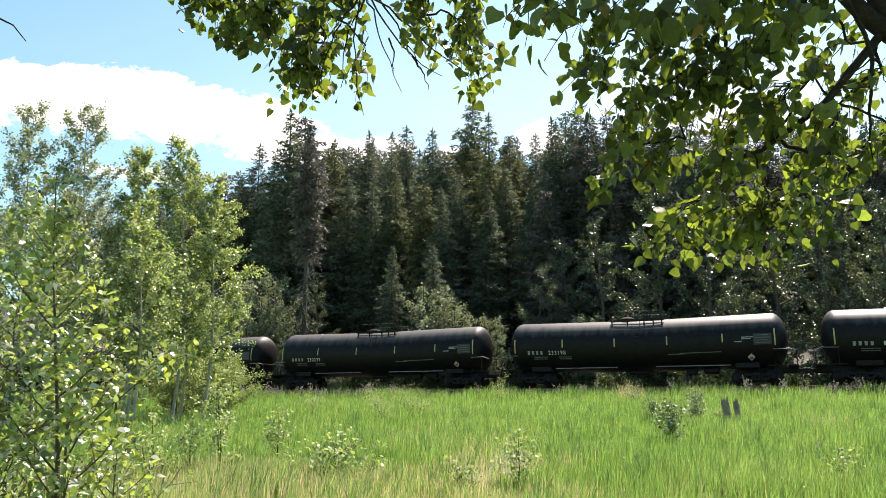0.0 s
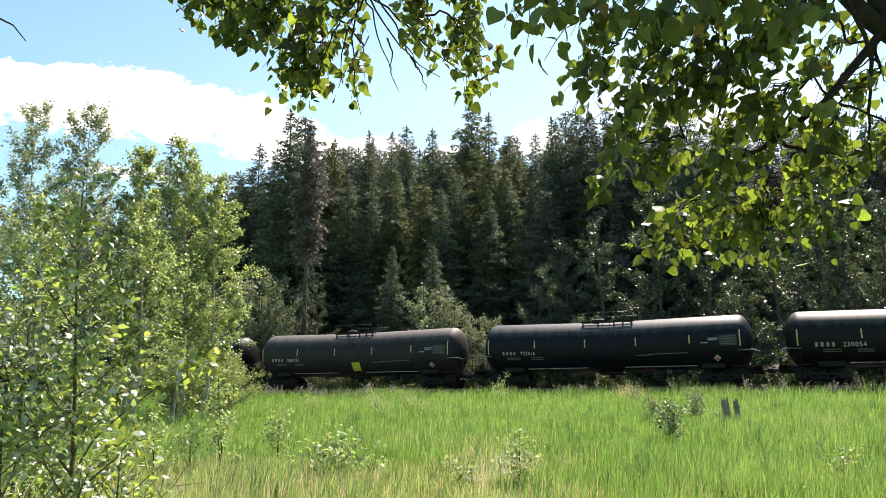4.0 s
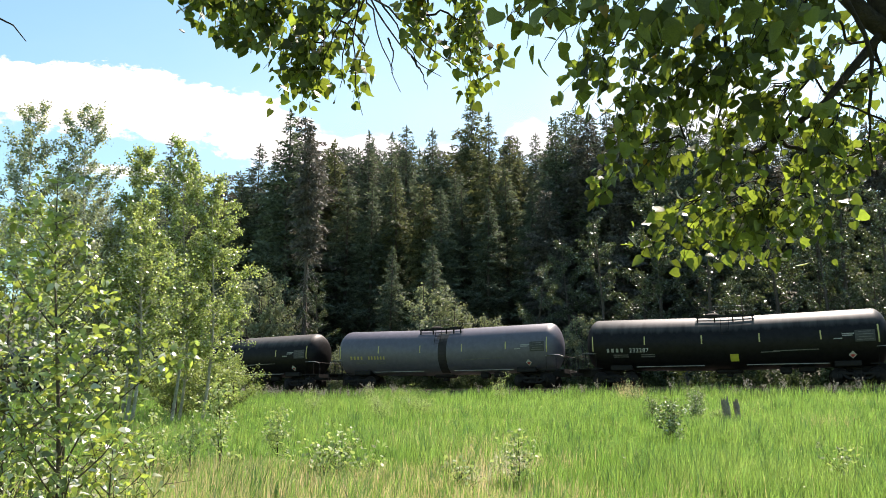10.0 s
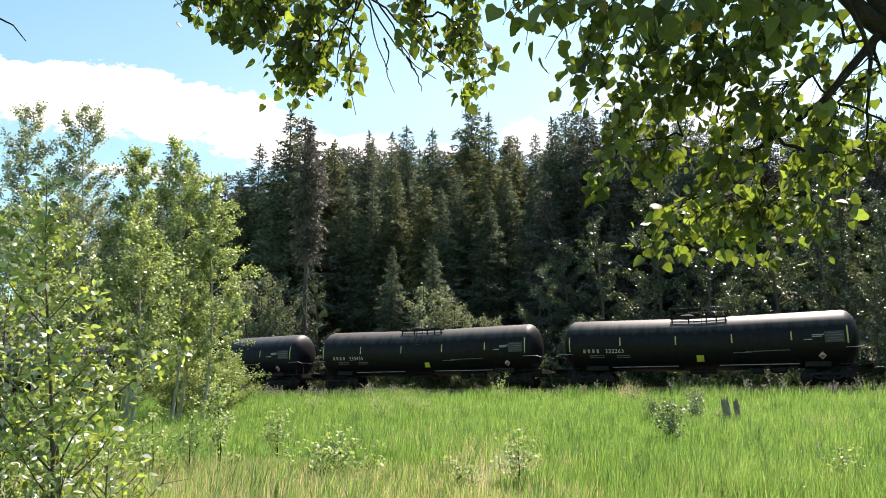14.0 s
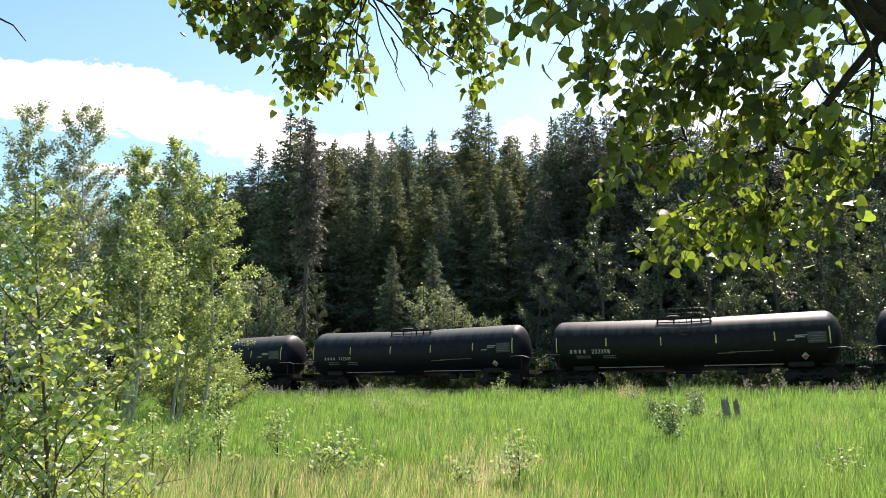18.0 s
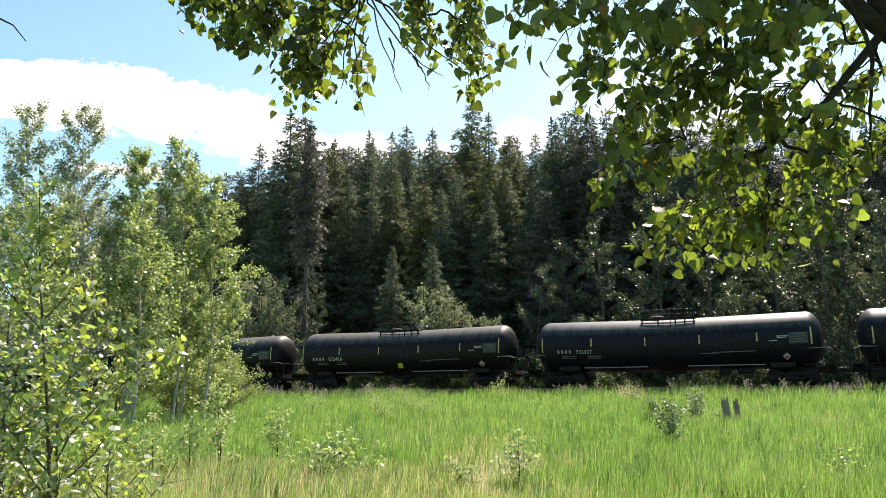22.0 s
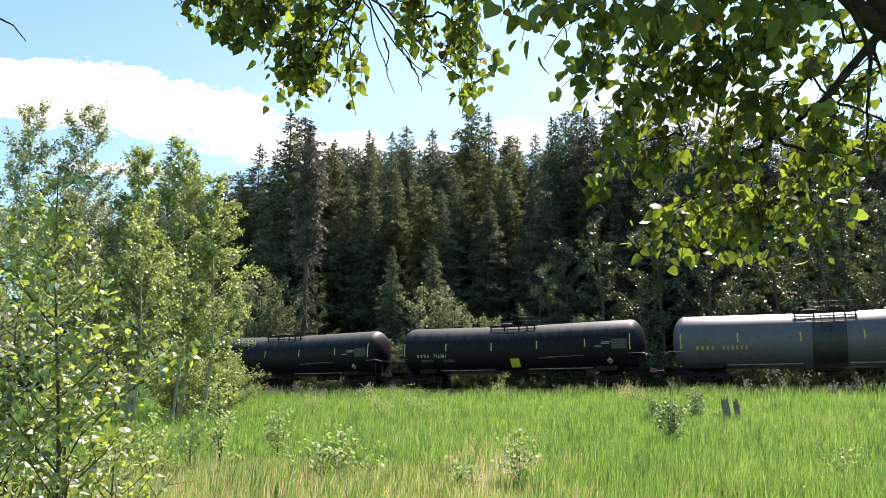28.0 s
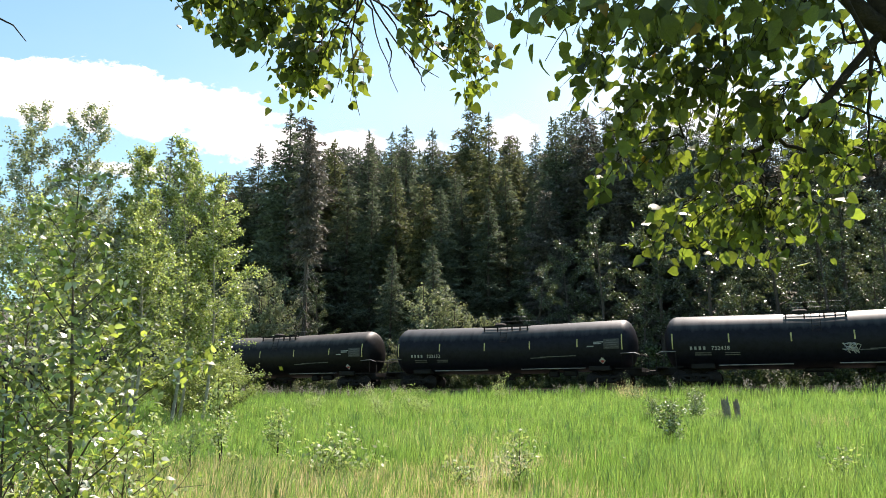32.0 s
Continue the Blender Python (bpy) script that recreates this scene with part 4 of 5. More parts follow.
# ---- overhanging tree ----
# clumps of the overhanging boughs: middle, half sizes, twigs
CLUMPS_FAR = [((-1.63, 4.5, 4.09), (0.13, 0.25, 0.05), 5), ((-1.39, 4.5, 4.09), (0.12, 0.25, 0.06), 5), ((-1.62, 4.5, 4.18), (0.16, 0.28, 0.10), 9), ((-1.34, 4.5, 4.20), (0.16, 0.28, 0.10), 12), ((-1.07, 4.5, 4.19), (0.16, 0.28, 0.10), 11), ((-1.34, 4.5, 3.84), (0.10, 0.28, 0.07), 4),
              ((-1.14, 4.5, 3.96), (0.16, 0.28, 0.10), 9), ((-1.05, 4.5, 3.68), (0.17, 0.28, 0.10), 11), ((-0.92, 4.5, 3.57), (0.12, 0.28, 0.08), 6), ((-0.84, 4.5, 3.92), (0.14, 0.28, 0.16), 12),
              ((-0.65, 4.5, 4.07), (0.14, 0.28, 0.16), 9), ((-0.53, 4.5, 3.70), (0.09, 0.28, 0.09), 4), ((-0.79, 4.5, 3.72), (0.10, 0.28, 0.09), 6), ((-0.20, 4.5, 4.15), (0.16, 0.28, 0.10), 10),
              ((-0.18, 4.5, 3.92), (0.12, 0.28, 0.09), 6), ((0.14, 4.5, 4.09), (0.16, 0.28, 0.14), 11), ((0.17, 4.5, 3.86), (0.14, 0.28, 0.12), 9), ((0.23, 4.5, 3.64), (0.08, 0.28, 0.10), 6)]
CLUMPS_NEAR = [((0.61, 3.0, 2.94), (0.09, 0.30, 0.09), 7), ((0.79, 3.0, 2.96), (0.10, 0.30, 0.13), 7), ((0.98, 3.0, 3.04), (0.14, 0.30, 0.11), 8), ((0.99, 3.0, 2.78), (0.13, 0.30, 0.10), 9),
               ((0.79, 3.0, 2.70), (0.10, 0.30, 0.11), 7), ((0.67, 3.0, 2.48), (0.09, 0.30, 0.07), 5), ((0.88, 3.0, 2.50), (0.09, 0.30, 0.08), 4), ((1.19, 3.0, 2.86), (0.13, 0.30, 0.14), 12),
               ((1.20, 3.0, 2.63), (0.11, 0.30, 0.10), 9), ((1.37, 3.0, 2.70), (0.11, 0.30, 0.14), 10), ((1.13, 3.0, 2.45), (0.09, 0.30, 0.08), 5), ((1.62, 3.0, 2.96), (0.09, 0.30, 0.08), 3)]
CLUMPS_EAST = [((1.61, 3.1, 2.66), (0.12, 0.30, 0.12), 6), ((1.83, 3.1, 2.82), (0.12, 0.30, 0.12), 6), ((1.84, 3.1, 2.53), (0.10, 0.30, 0.14), 8), ((1.84, 3.1, 3.17), (0.10, 0.30, 0.12), 3),
               ((1.52, 3.1, 2.48), (0.14, 0.30, 0.10), 6), ((1.40, 3.1, 2.30), (0.12, 0.30, 0.07), 6), ((1.25, 3.1, 2.26), (0.11, 0.30, 0.07), 7), ((1.08, 3.1, 2.26), (0.10, 0.30, 0.06), 4),
               ((0.94, 3.1, 2.28), (0.08, 0.30, 0.05), 4), ((1.48, 3.1, 2.24), (0.07, 0.30, 0.05), 4), ((1.24, 3.1, 2.38), (0.07, 0.30, 0.07), 3)]
CLUMPS_TOP = [((0.64, 2.8, 2.97), (0.09, 0.25, 0.09), 2), ((0.81, 2.8, 3.07), (0.11, 0.25, 0.10), 3), ((1.01, 2.8, 3.05), (0.13, 0.25, 0.12), 5), ((1.25, 2.8, 3.02), (0.13, 0.25, 0.12), 6),
              ((1.23, 2.8, 2.82), (0.10, 0.25, 0.09), 4), ((1.49, 2.8, 3.10), (0.11, 0.25, 0.09), 3), ((1.07, 2.8, 3.20), (0.15, 0.25, 0.08), 4), ((1.38, 2.8, 3.20), (0.15, 0.25, 0.06), 4)]
CLUMPS_FRONT = [((0.24, 2.4, 2.95), (0.05, 0.15, 0.05), 4), ((0.37, 2.4, 2.97), (0.06, 0.15, 0.05), 5), ((0.21, 2.4, 2.85), (0.02, 0.15, 0.02), 1), ((0.39, 2.4, 2.85), (0.03, 0.15, 0.03), 2),
                ((0.47, 2.4, 2.93), (0.04, 0.15, 0.05), 5), ((0.58, 2.4, 2.90), (0.08, 0.15, 0.08), 7), ((0.77, 2.4, 2.89), (0.10, 0.15, 0.08), 7), ((1.00, 2.4, 2.92), (0.11, 0.15, 0.07), 8),
                ((1.24, 2.4, 2.94), (0.11, 0.15, 0.06), 8), ((1.13, 2.4, 2.81), (0.09, 0.15, 0.05), 4), ((1.35, 2.4, 2.63), (0.02, 0.15, 0.02), 1)]
boughs, bough_things = [], []


def leaf_mesh(name, mat, curl):
    v = LEAF_HEART[0].copy()
    v[:, 2] += curl * v[:, 1] ** 2
    return fast_mesh(name, v, LEAF_HEART[1], mat)


def build_overhang():
    rng = np.random.default_rng(37)
    singles = [leaf_mesh("leaf", m, c) for m, c in ((M_LEAF_NEAR, -0.15), (M_LEAF_NEAR, 0.1), (M_LEAF_NEAR, -0.35), (M_LEAF_NEAR, 0.25), (M_LEAF_YELLOW, -0.2))]
    for clumps, root, leaf, per in ((CLUMPS_FAR, (-0.45, 4.4, 4.75), 0.062, 12), (CLUMPS_NEAR + CLUMPS_EAST + CLUMPS_TOP, (2.3, 3.0, 3.7), 0.049, 13), (CLUMPS_FRONT, (1.9, 2.4, 3.45), 0.058, 6)):
        tree = thing("overhanging_bough", "leafy cottonwood bough hanging into view, backlit leaves", "tree branch", "overhanging boughs", m=Matrix.Translation(root))
        root = np.array(root)
        bough_things.append(tree)
        own = 300 // len(clumps)
        nodes = [(root, 0.013)]
        for mid, half, twigs in sorted(clumps, key=lambda c: float(np.linalg.norm(np.array(c[0]) - root))):
            mid, half = np.array(mid), np.array(half)
            piv = mid + (0.16 * (1 if root[0] > 0 else rng.uniform(-0.6, 0.9)), 0, half[2] + 0.13)
            q = np.linspace(0, 1, 6)[:, None]
            start, thick = min(nodes, key=lambda e: float(np.linalg.norm(e[0] - piv)) + 0.3 * max(0.0, float(piv[2] - e[0][2])))
            bow = (start + piv) / 2 + np.array([0, 0, 0.22 * float(np.linalg.norm(piv - start))])
            limb = start * (1 - q) ** 2 + bow * 2 * q * (1 - q) + piv * q * q + rng.normal(0, 0.016, (6, 3)) * np.sin(q * 3.14)
            nodes.append((piv, max(0.0045, thick * 0.78)))
            tubes_part("limb", [(limb - root, np.linspace(thick, max(0.004, thick * 0.7), 6))], M_TWIG, tree)
            spray = put("spray", None, tree, m=Matrix.Translation(piv - root))
            pos, out = [], []
            for k in range(twigs):
                end = mid + rng.uniform(-1, 1, 3) * half
                q = np.linspace(0, 1, 7)[:, None]
                sag = np.array([0, 0, 0.16]) * np.sin(q * 3.14) * float(np.linalg.norm(end - piv))
                tw = piv + (end - piv) * q + sag + np.cumsum(rng.normal(0, 0.012, (7, 3)), 0)
                v, f = tube(tw - piv, np.linspace(0.0030, 0.0011, 7), 4)
                put("twig", smooth(fast_mesh("twig", v, f, M_TWIG)), spray)
                g = rng.uniform(0.3, 1.05, per)
                c = np.stack([np.interp(g, q[:, 0], tw[:, j]) for j in range(3)], -1) - piv
                c = c + rng.normal(0, 0.035, (per, 3))
                pos.append(c)
                out.append(rng.normal(0, 0.5, (per, 3)) + np.array([0, 0, -0.9]))
            pos, out = np.concatenate(pos), np.concatenate(out)
            size = leaf * (0.6 + 0.8 * rng.random(len(pos)) ** 1.3)
            order = rng.permutation(len(pos))
            for i in order[:own]:
                y = Vector(out[i]).normalized()
                x = Vector(rng.normal(0, 1, 3))
                x = (x - y * x.dot(y)).normalized()
                z = x.cross(y)
                m = Matrix(((x.x, y.x, z.x, pos[i][0]), (x.y, y.y, z.y, pos[i][1]), (x.z, y.z, z.z, pos[i][2]), (0, 0, 0, 1)))
                put("leaf", singles[4 if rng.random() < 0.05 else int(rng.integers(0, 4))], spray, m=m @ Matrix.Scale(float(size[i]), 4))
            rest = order[own:]
            v, f = scatter(rng, pos[rest], out[rest], size[rest], LEAF_HEART, 0.7)
            tagged(put("leaves", fast_mesh("leaves", v, f, M_LEAF_NEAR), spray), kind="stuff")
            boughs.append((spray, piv - root, rng.uniform(0, 6.28)))
        if root[0] > 2:
            limb = np.array([(1.93, 3.0, 3.19), (1.78, 3.0, 3.02), (1.66, 3.0, 2.88), (1.50, 3.0, 2.76), (1.36, 3.0, 2.66), (1.15, 3.05, 2.6)]) - root
            tubes_part("main_limb", [(limb, [0.022, 0.020, 0.017, 0.014, 0.010, 0.004])], M_TWIG, tree)
            for a, b, c in (((1.64, 3.05, 3.05), (1.58, 3.05, 2.95), (1.40, 3.1, 2.62)), ((1.90, 3.0, 3.12), (1.84, 3.0, 2.9), (1.83, 3.0, 2.62)), ((1.44, 3.0, 2.70), (1.6, 3.05, 2.64), (1.80, 3.05, 2.66)), ((1.30, 3.1, 3.3), (1.28, 3.1, 3.0), (1.22, 3.15, 2.75))):
                q = np.linspace(0, 1, 8)[:, None]
                line = np.array(a) * (1 - q) ** 2 + np.array(b) * 2 * q * (1 - q) + np.array(c) * q * q + rng.normal(0, 0.006, (8, 3)) - root
                tubes_part("side_limb", [(line, np.linspace(0.010, 0.003, 8))], M_TWIG, tree)
        elif root[0] < 0:
            for a, b, c in (((-0.50, 4.4, 4.25), (-0.45, 4.4, 4.0), (-0.28, 4.4, 3.54)), ((-0.55, 4.4, 4.25), (-0.62, 4.4, 3.8), (-0.50, 4.4, 3.39)), ((-0.52, 4.4, 4.2), (-0.68, 4.4, 3.9), (-0.64, 4.4, 3.56)),
                            ((-0.48, 4.4, 4.22), (-0.30, 4.4, 3.8), (-0.01, 4.4, 3.66)), ((-0.42, 4.4, 4.2), (-0.25, 4.4, 3.95), (-0.14, 4.4, 3.70)), ((-0.45, 4.4, 4.2), (-0.1, 4.4, 3.9), (0.16, 4.4, 3.64)),
                            ((-0.55, 4.4, 4.2), (-0.75, 4.4, 4.0), (-0.78, 4.4, 3.6)), ((-0.36, 4.4, 3.92), (-0.3, 4.4, 3.8), (-0.33, 4.4, 3.68)), ((-0.2, 4.4, 3.78), (-0.12, 4.4, 3.72), (-0.1, 4.4, 3.55))):
                q = np.linspace(0, 1, 9)[:, None]
                line = np.array(a) * (1 - q) ** 2 + np.array(b) * 2 * q * (1 - q) + np.array(c) * q * q + rng.normal(0, 0.008, (9, 3)) - root
                tubes_part("bare_twig", [(line, np.linspace(0.007, 0.002, 9))], M_TWIG, tree)
    tree = thing("cottonwood_tree", "old cottonwood trunk with dark furrowed bark beside the camera", "tree", m=Matrix.Translation((2.62, 3.2, float(ground_z(2.62, 3.2)))))
    base = np.array([2.62, 3.2, float(ground_z(2.62, 3.2))])
    tubes_part("trunk", [(np.array([(2.62, 3.2, -0.1), (2.55, 3.15, 1.0), (2.40, 3.08, 2.2), (2.16, 3.0, 2.9), (1.99, 3.0, 3.28), (1.90, 3.0, 3.6), (1.7, 3.1, 4.6), (1.4, 3.3, 6.0)]) - base, [0.2, 0.16, 0.13, 0.085, 0.06, 0.055, 0.05, 0.03])], M_TWIG, tree, "", 10)
    tubes_part("limb", [(np.array([(2.02, 3.0, 3.18), (1.90, 3.0, 3.27), (1.78, 3.0, 3.42), (1.6, 3.0, 3.66), (1.2, 3.2, 4.2)]) - base, [0.05, 0.04, 0.035, 0.03, 0.02])], M_TWIG, tree, "", 8)
    tubes_part("limb", [(np.array([(1.7, 3.1, 4.6), (1.0, 3.6, 4.8), (0.2, 4.1, 4.85), (-0.45, 4.4, 4.75)]) - base, [0.05, 0.035, 0.025, 0.018])], M_TWIG, tree, "", 8)
    # an unseen crown added over the camera to shade the boughs below it
    crown = []
    for n, half, mid in ((2500, (1.5, 1.3, 0.75), (1.15, 3.5, 5.0)), (1100, (1.2, 0.6, 0.5), (1.75, 3.85, 5.3))):
        p = rng.normal(0, 1, (n, 3))
        crown.append(p / np.linalg.norm(p, axis=1)[:, None] * rng.random((n, 1)) ** 0.4 * half + np.array(mid) - base)
    p = np.concatenate(crown)
    n = len(p)
    v, f = scatter(rng, p, rng.normal(0, 0.5, (n, 3)) + np.array([0, 0, -0.7]), rng.uniform(0.05, 0.085, n), LEAF_OVATE, 0.7, 1.6)
    tagged(put("crown", fast_mesh("crown", v, f, M_LEAF_NEAR), tree), kind="stuff")
    twig = thing("dead_twig", "thin dark leafless twig tip against the sky", "twig", m=Matrix.Translation((-1.75, 2.5, 3.05)))
    tubes_part("stem", [([(-0.3, 0, 0.12), (0, 0, 0), (0.08, 0, -0.04), (0.16, 0, -0.08), (0.215, 0, -0.145)], [0.006, 0.005, 0.004, 0.003, 0.0015])], M_TWIG, twig)


# ---- meadow plants ----
def build_grass():
    rng = np.random.default_rng(3)

    def clump(x, y):
        return 0.6 * np.sin(3.1 * x + 1.7 * np.sin(1.3 * y)) * np.sin(1.7 * y + 1.3 * np.sin(1.9 * x)) + 0.4 * np.sin(7.3 * x + 2.0 * np.sin(2.9 * y)) * np.sin(3.3 * y + 2.1 * np.sin(4.1 * x))

    def blades(x, y, height, width, mat, name, label, bend_most=0.35):
        n = len(x)
        z = ground_z(x, y)
        tall = height * rng.uniform(0.5, 1.3, n) * (1 + 0.2 * np.sin(x * 0.9 + 2.0 * np.sin(y * 0.5)) + 0.28 * clump(x, y))
        a = rng.uniform(0, 6.283, n)
        wd = width * (0.9 + 0.04 * np.abs(y))
        bend = rng.uniform(0.0, bend_most, n) * tall
        b = rng.normal(0.2, 1.6, n)
        p = np.stack([x, y, z], -1)
        sd = np.stack([np.cos(a), np.sin(a), 0 * a], -1) * wd[:, None]
        bd = np.stack([np.cos(b), np.sin(b), 0 * b], -1)
        mid = p + bd * (0.3 * bend)[:, None] + np.array([0, 0, 1.0]) * (0.6 * tall)[:, None]
        top = p + bd * bend[:, None] + np.array([0, 0, 1.0]) * tall[:, None]
        v = np.stack([p - sd, p + sd, mid + sd * 0.8, mid - sd * 0.8, top], 1).reshape(-1, 3)
        i = np.arange(n)[:, None] * 5
        f = np.concatenate([i + np.array([0, 1, 2]), i + np.array([0, 2, 3]), i + np.array([3, 2, 4])])
        tagged(new(name, fast_mesh(name, v, f, mat)), label, "grass", kind="stuff")

    def spread(n, near, far):
        y = near * (far / near) ** rng.random(n)
        return rng.uniform(-0.72, 0.72, n) * y + rng.uniform(-1, 1, n), y

    def patch(x, y):
        return np.sin(x * 0.7 + 1.0) + np.sin(y * 0.9 + x * 0.3) + 0.7 * np.sin(x * 2.1 - y * 1.3)

    x, y = spread(390000, 7.5, 58.0)
    x, y = np.concatenate([x, rng.uniform(-9, 9, 26000)]), np.concatenate([y, rng.uniform(-5, 7.5, 26000)])
    straw = (x < 1.6 - 0.02 * y + 0.8 * np.sin(y * 2.3)) & (y < 12.6 + 1.2 * np.sin(x * 1.3)) & (rng.random(len(x)) < 0.55)
    ok = (off_track(x, y) < -4.6) & ~straw & (x * x + y * y > 0.5) & (rng.random(len(x)) < 0.74 + 0.5 * clump(x, y))
    blades(x[ok], y[ok], 0.36, 0.0036, M_GRASS, "meadow_grass", "tall bright green meadow grass in sunlight")
    x, y = spread(80000, 7.5, 34.0)
    front = (x < 1.6 - 0.02 * y + 0.8 * np.sin(y * 2.3)) & (y < 12.8 + 1.2 * np.sin(x * 1.3))
    ok = (off_track(x, y) < -4.6) & (front | (patch(x, y) + rng.normal(0, 0.6, len(x)) > 2.0) | (rng.random(len(x)) < 0.025))
    blades(x[ok], y[ok], 0.34, 0.0032, M_STRAW, "dry_meadow_grass", "patches of dry straw-coloured grass")
    # broad dark blades in tufts
    cx, cy = spread(420, 8.0, 30.0)
    x, y = np.repeat(cx, 26) + rng.normal(0, 0.09, 420 * 26), np.repeat(cy, 26) + rng.normal(0, 0.09, 420 * 26)
    ok = off_track(x, y) < -6
    blades(x[ok], y[ok], 0.40, 0.0060, M_GRASS_DARK, "broad_grass", "tufts of broad dark green grass blades", 0.5)
    # small herbs among the grass
    x, y = spread(11000, 8.0, 40.0)
    ok = (off_track(x, y) < -5.5) & (np.sin(x * 1.7 + y) + np.sin(y * 1.1 - 2.0 * x) + rng.normal(0, 0.8, len(x)) > 0.4)
    x, y = x[ok], y[ok]
    p = np.stack([x, y, ground_z(x, y) + rng.uniform(0.2, 0.5, len(x))], -1)
    v, f = scatter(rng, p, rng.normal(0, 0.6, (len(x), 3)) + np.array([0, 0, 0.5]), rng.uniform(0.022, 0.042, len(x)) * (0.55 + 0.035 * y), LEAF_OVATE, 0.8)
    tagged(new("meadow_herbs", fast_mesh("meadow_herbs", v, f, M_WEED)), "small pale green herbs among the meadow grass", "herbs", kind="stuff")
    # rank growth on both sides of the track
    n = 26000
    s, w = rng.uniform(-46, 34, n), -rng.uniform(3.3, 6.6, n)
    x, y = s * CT + w * ST, TRACK_Y - s * ST + w * CT
    blades(x, y, 0.58, 0.0045, M_GRASS, "trackside_grass", "rank grass along the railway track", 0.5)


def build_trackside():
    """Tall dock and weed stalks with dry seed heads before the train."""
    rng = np.random.default_rng(77)
    kinds = []
    for k in range(4):
        h = 1.0
        ob = thing("dock_weed", "tall weed with dry brown seed heads beside the track", "weed", "weeds beside the track")
        for i in range(3):
            a = rng.uniform(0, 6.28)
            t = np.linspace(0, 1, 5)
            p = np.stack([0.22 * math.cos(a) * t * t, 0.22 * math.sin(a) * t * t, h * rng.uniform(0.75, 1.0) * t], -1)
            sv, sf = tube(p, np.linspace(0.009, 0.004, 5), 4)
            put("stalk", smooth(fast_mesh("stalk", sv, sf, M_TWIG)), ob)
            n = 36
            q = rng.uniform(0.55, 1.0, n)
            seeds = np.stack([np.interp(q, t, p[:, j]) for j in range(3)], -1) + rng.normal(0, 0.025, (n, 3))
            v, f = scatter(rng, seeds, rng.normal(0, 0.6, (n, 3)) + np.array([0, 0, 0.8]), rng.uniform(0.03, 0.065, n), LEAF_QUAD, 0.6, 0.6)
            tagged(put("seed_head", fast_mesh("seed_head", v, f, M_SEED), ob, "dry brown seed head"), kind="stuff")
        kinds.append(ob)
    for i in range(120):
        s = rng.uniform(-22, -2) if i < 80 else rng.uniform(-2, 26)
        p = on_track(s, rng.uniform(-5.9, -4.3))
        size = rng.uniform(0.75, 1.35)
        if i < 4:
            kinds[i].matrix_basis = stand(p.x, p.y, rng.uniform(0, 6.28), size)
        else:
            copy_tree(kinds[i % 4], p.x, p.y, rng.uniform(0, 6.28), size)
    def tuft(n, h, wide, blade):
        a, r = rng.uniform(0, 6.28, n), wide * np.sqrt(rng.random(n))
        foot = np.stack([r * np.cos(a), r * np.sin(a), 0 * a], -1)
        return scatter(rng, foot, foot * 0.8 / wide + np.array([0, 0, 2.2]), h * rng.uniform(0.5, 1.0, n), LEAF_TUFT, 0.5, blade)

    # tall pale grass tufts and a light bush by the track
    for s, w, h in ((13.6, -5.6, 1.35), (14.3, -5.9, 1.1), (7.8, -5.4, 0.9), (8.4, -6.2, 0.9), (19.5, -5.8, 0.8)):
        p = on_track(s, w)
        n = 90
        v, f = tuft(n, h, 0.3, 0.018)
        tagged(new("grass_tuft", fast_mesh("grass_tuft", v, f, M_STRAW if h > 1 else M_GRASS)), "tall pale grass tuft beside the railway track", "grass tuft", "grass tufts beside the track").matrix_basis = stand(p.x, p.y)
    for x, y, h in ((1.15, 11.2, 0.75), (0.9, 11.5, 0.65), (0.55, 10.4, 0.6)):
        v, f = tuft(110, h, 0.16, 0.012)
        tagged(new("dry_grass_tuft", fast_mesh("dry_grass_tuft", v, f, M_PALE_STRAW)), "pale dry grass tuft in the green meadow", "grass tuft", "dry tufts in the meadow").matrix_basis = stand(x, y)
    for x, y, h, sp in ((24.6, 35.0, 1.5, 1.0),):
        plant("light_green_bush", broadleaf_meshes(rng, h, sp, 0.05, 20, 900, 0.09, M_WEED, M_TWIG, LEAF_OVATE, stems=3), "small light green bush beside the track", "bush", "", stand(x, y))
    # undergrowth behind the track
    under = [plant("undergrowth_bush", broadleaf_meshes(rng, 2.6, 1.6, 0.03, 12, 1900, 0.15, M_UNDER, M_BARK, stems=4), "dark green undergrowth bush at the foot of the wood", "bush", "undergrowth behind the track", stand(*on_track(q, 7.5)[:2])) for q in (-50, -53)]
    for i in range(46):
        p = on_track(-12 + i * 1.05 + rng.uniform(-0.4, 0.4), rng.uniform(3.9, 5.0))
        copy_tree(under[i % 2], p.x, p.y, rng.uniform(0, 6.28), rng.uniform(0.5, 0.75))
    for i in range(44):
        p = on_track(-46 + i * 1.95 + rng.uniform(-0.5, 0.5), rng.uniform(5.6, 8.5))
        copy_tree(under[i % 2], p.x, p.y, rng.uniform(0, 6.28), rng.uniform(0.8, 1.4))


def build_unseen_behind():
    """Unseen spruces added behind the camera, to shade what the tanks reflect."""
    rng = np.random.default_rng(91)
    src = [o for o in scene.objects if o.parent is None and o.name.startswith("spruce_tree")][:5]
    for i in range(20):
        a = radians(-160 + i * 320 / 19 + 180 + rng.uniform(-4, 4))
        r = rng.uniform(26, 40)
        x, y = r * math.sin(a), r * math.cos(a)
        if y > 4:
            continue
        copy_tree(src[i % 5], x, y, rng.uniform(0, 6.28), rng.uniform(0.6, 0.85), 1.4)


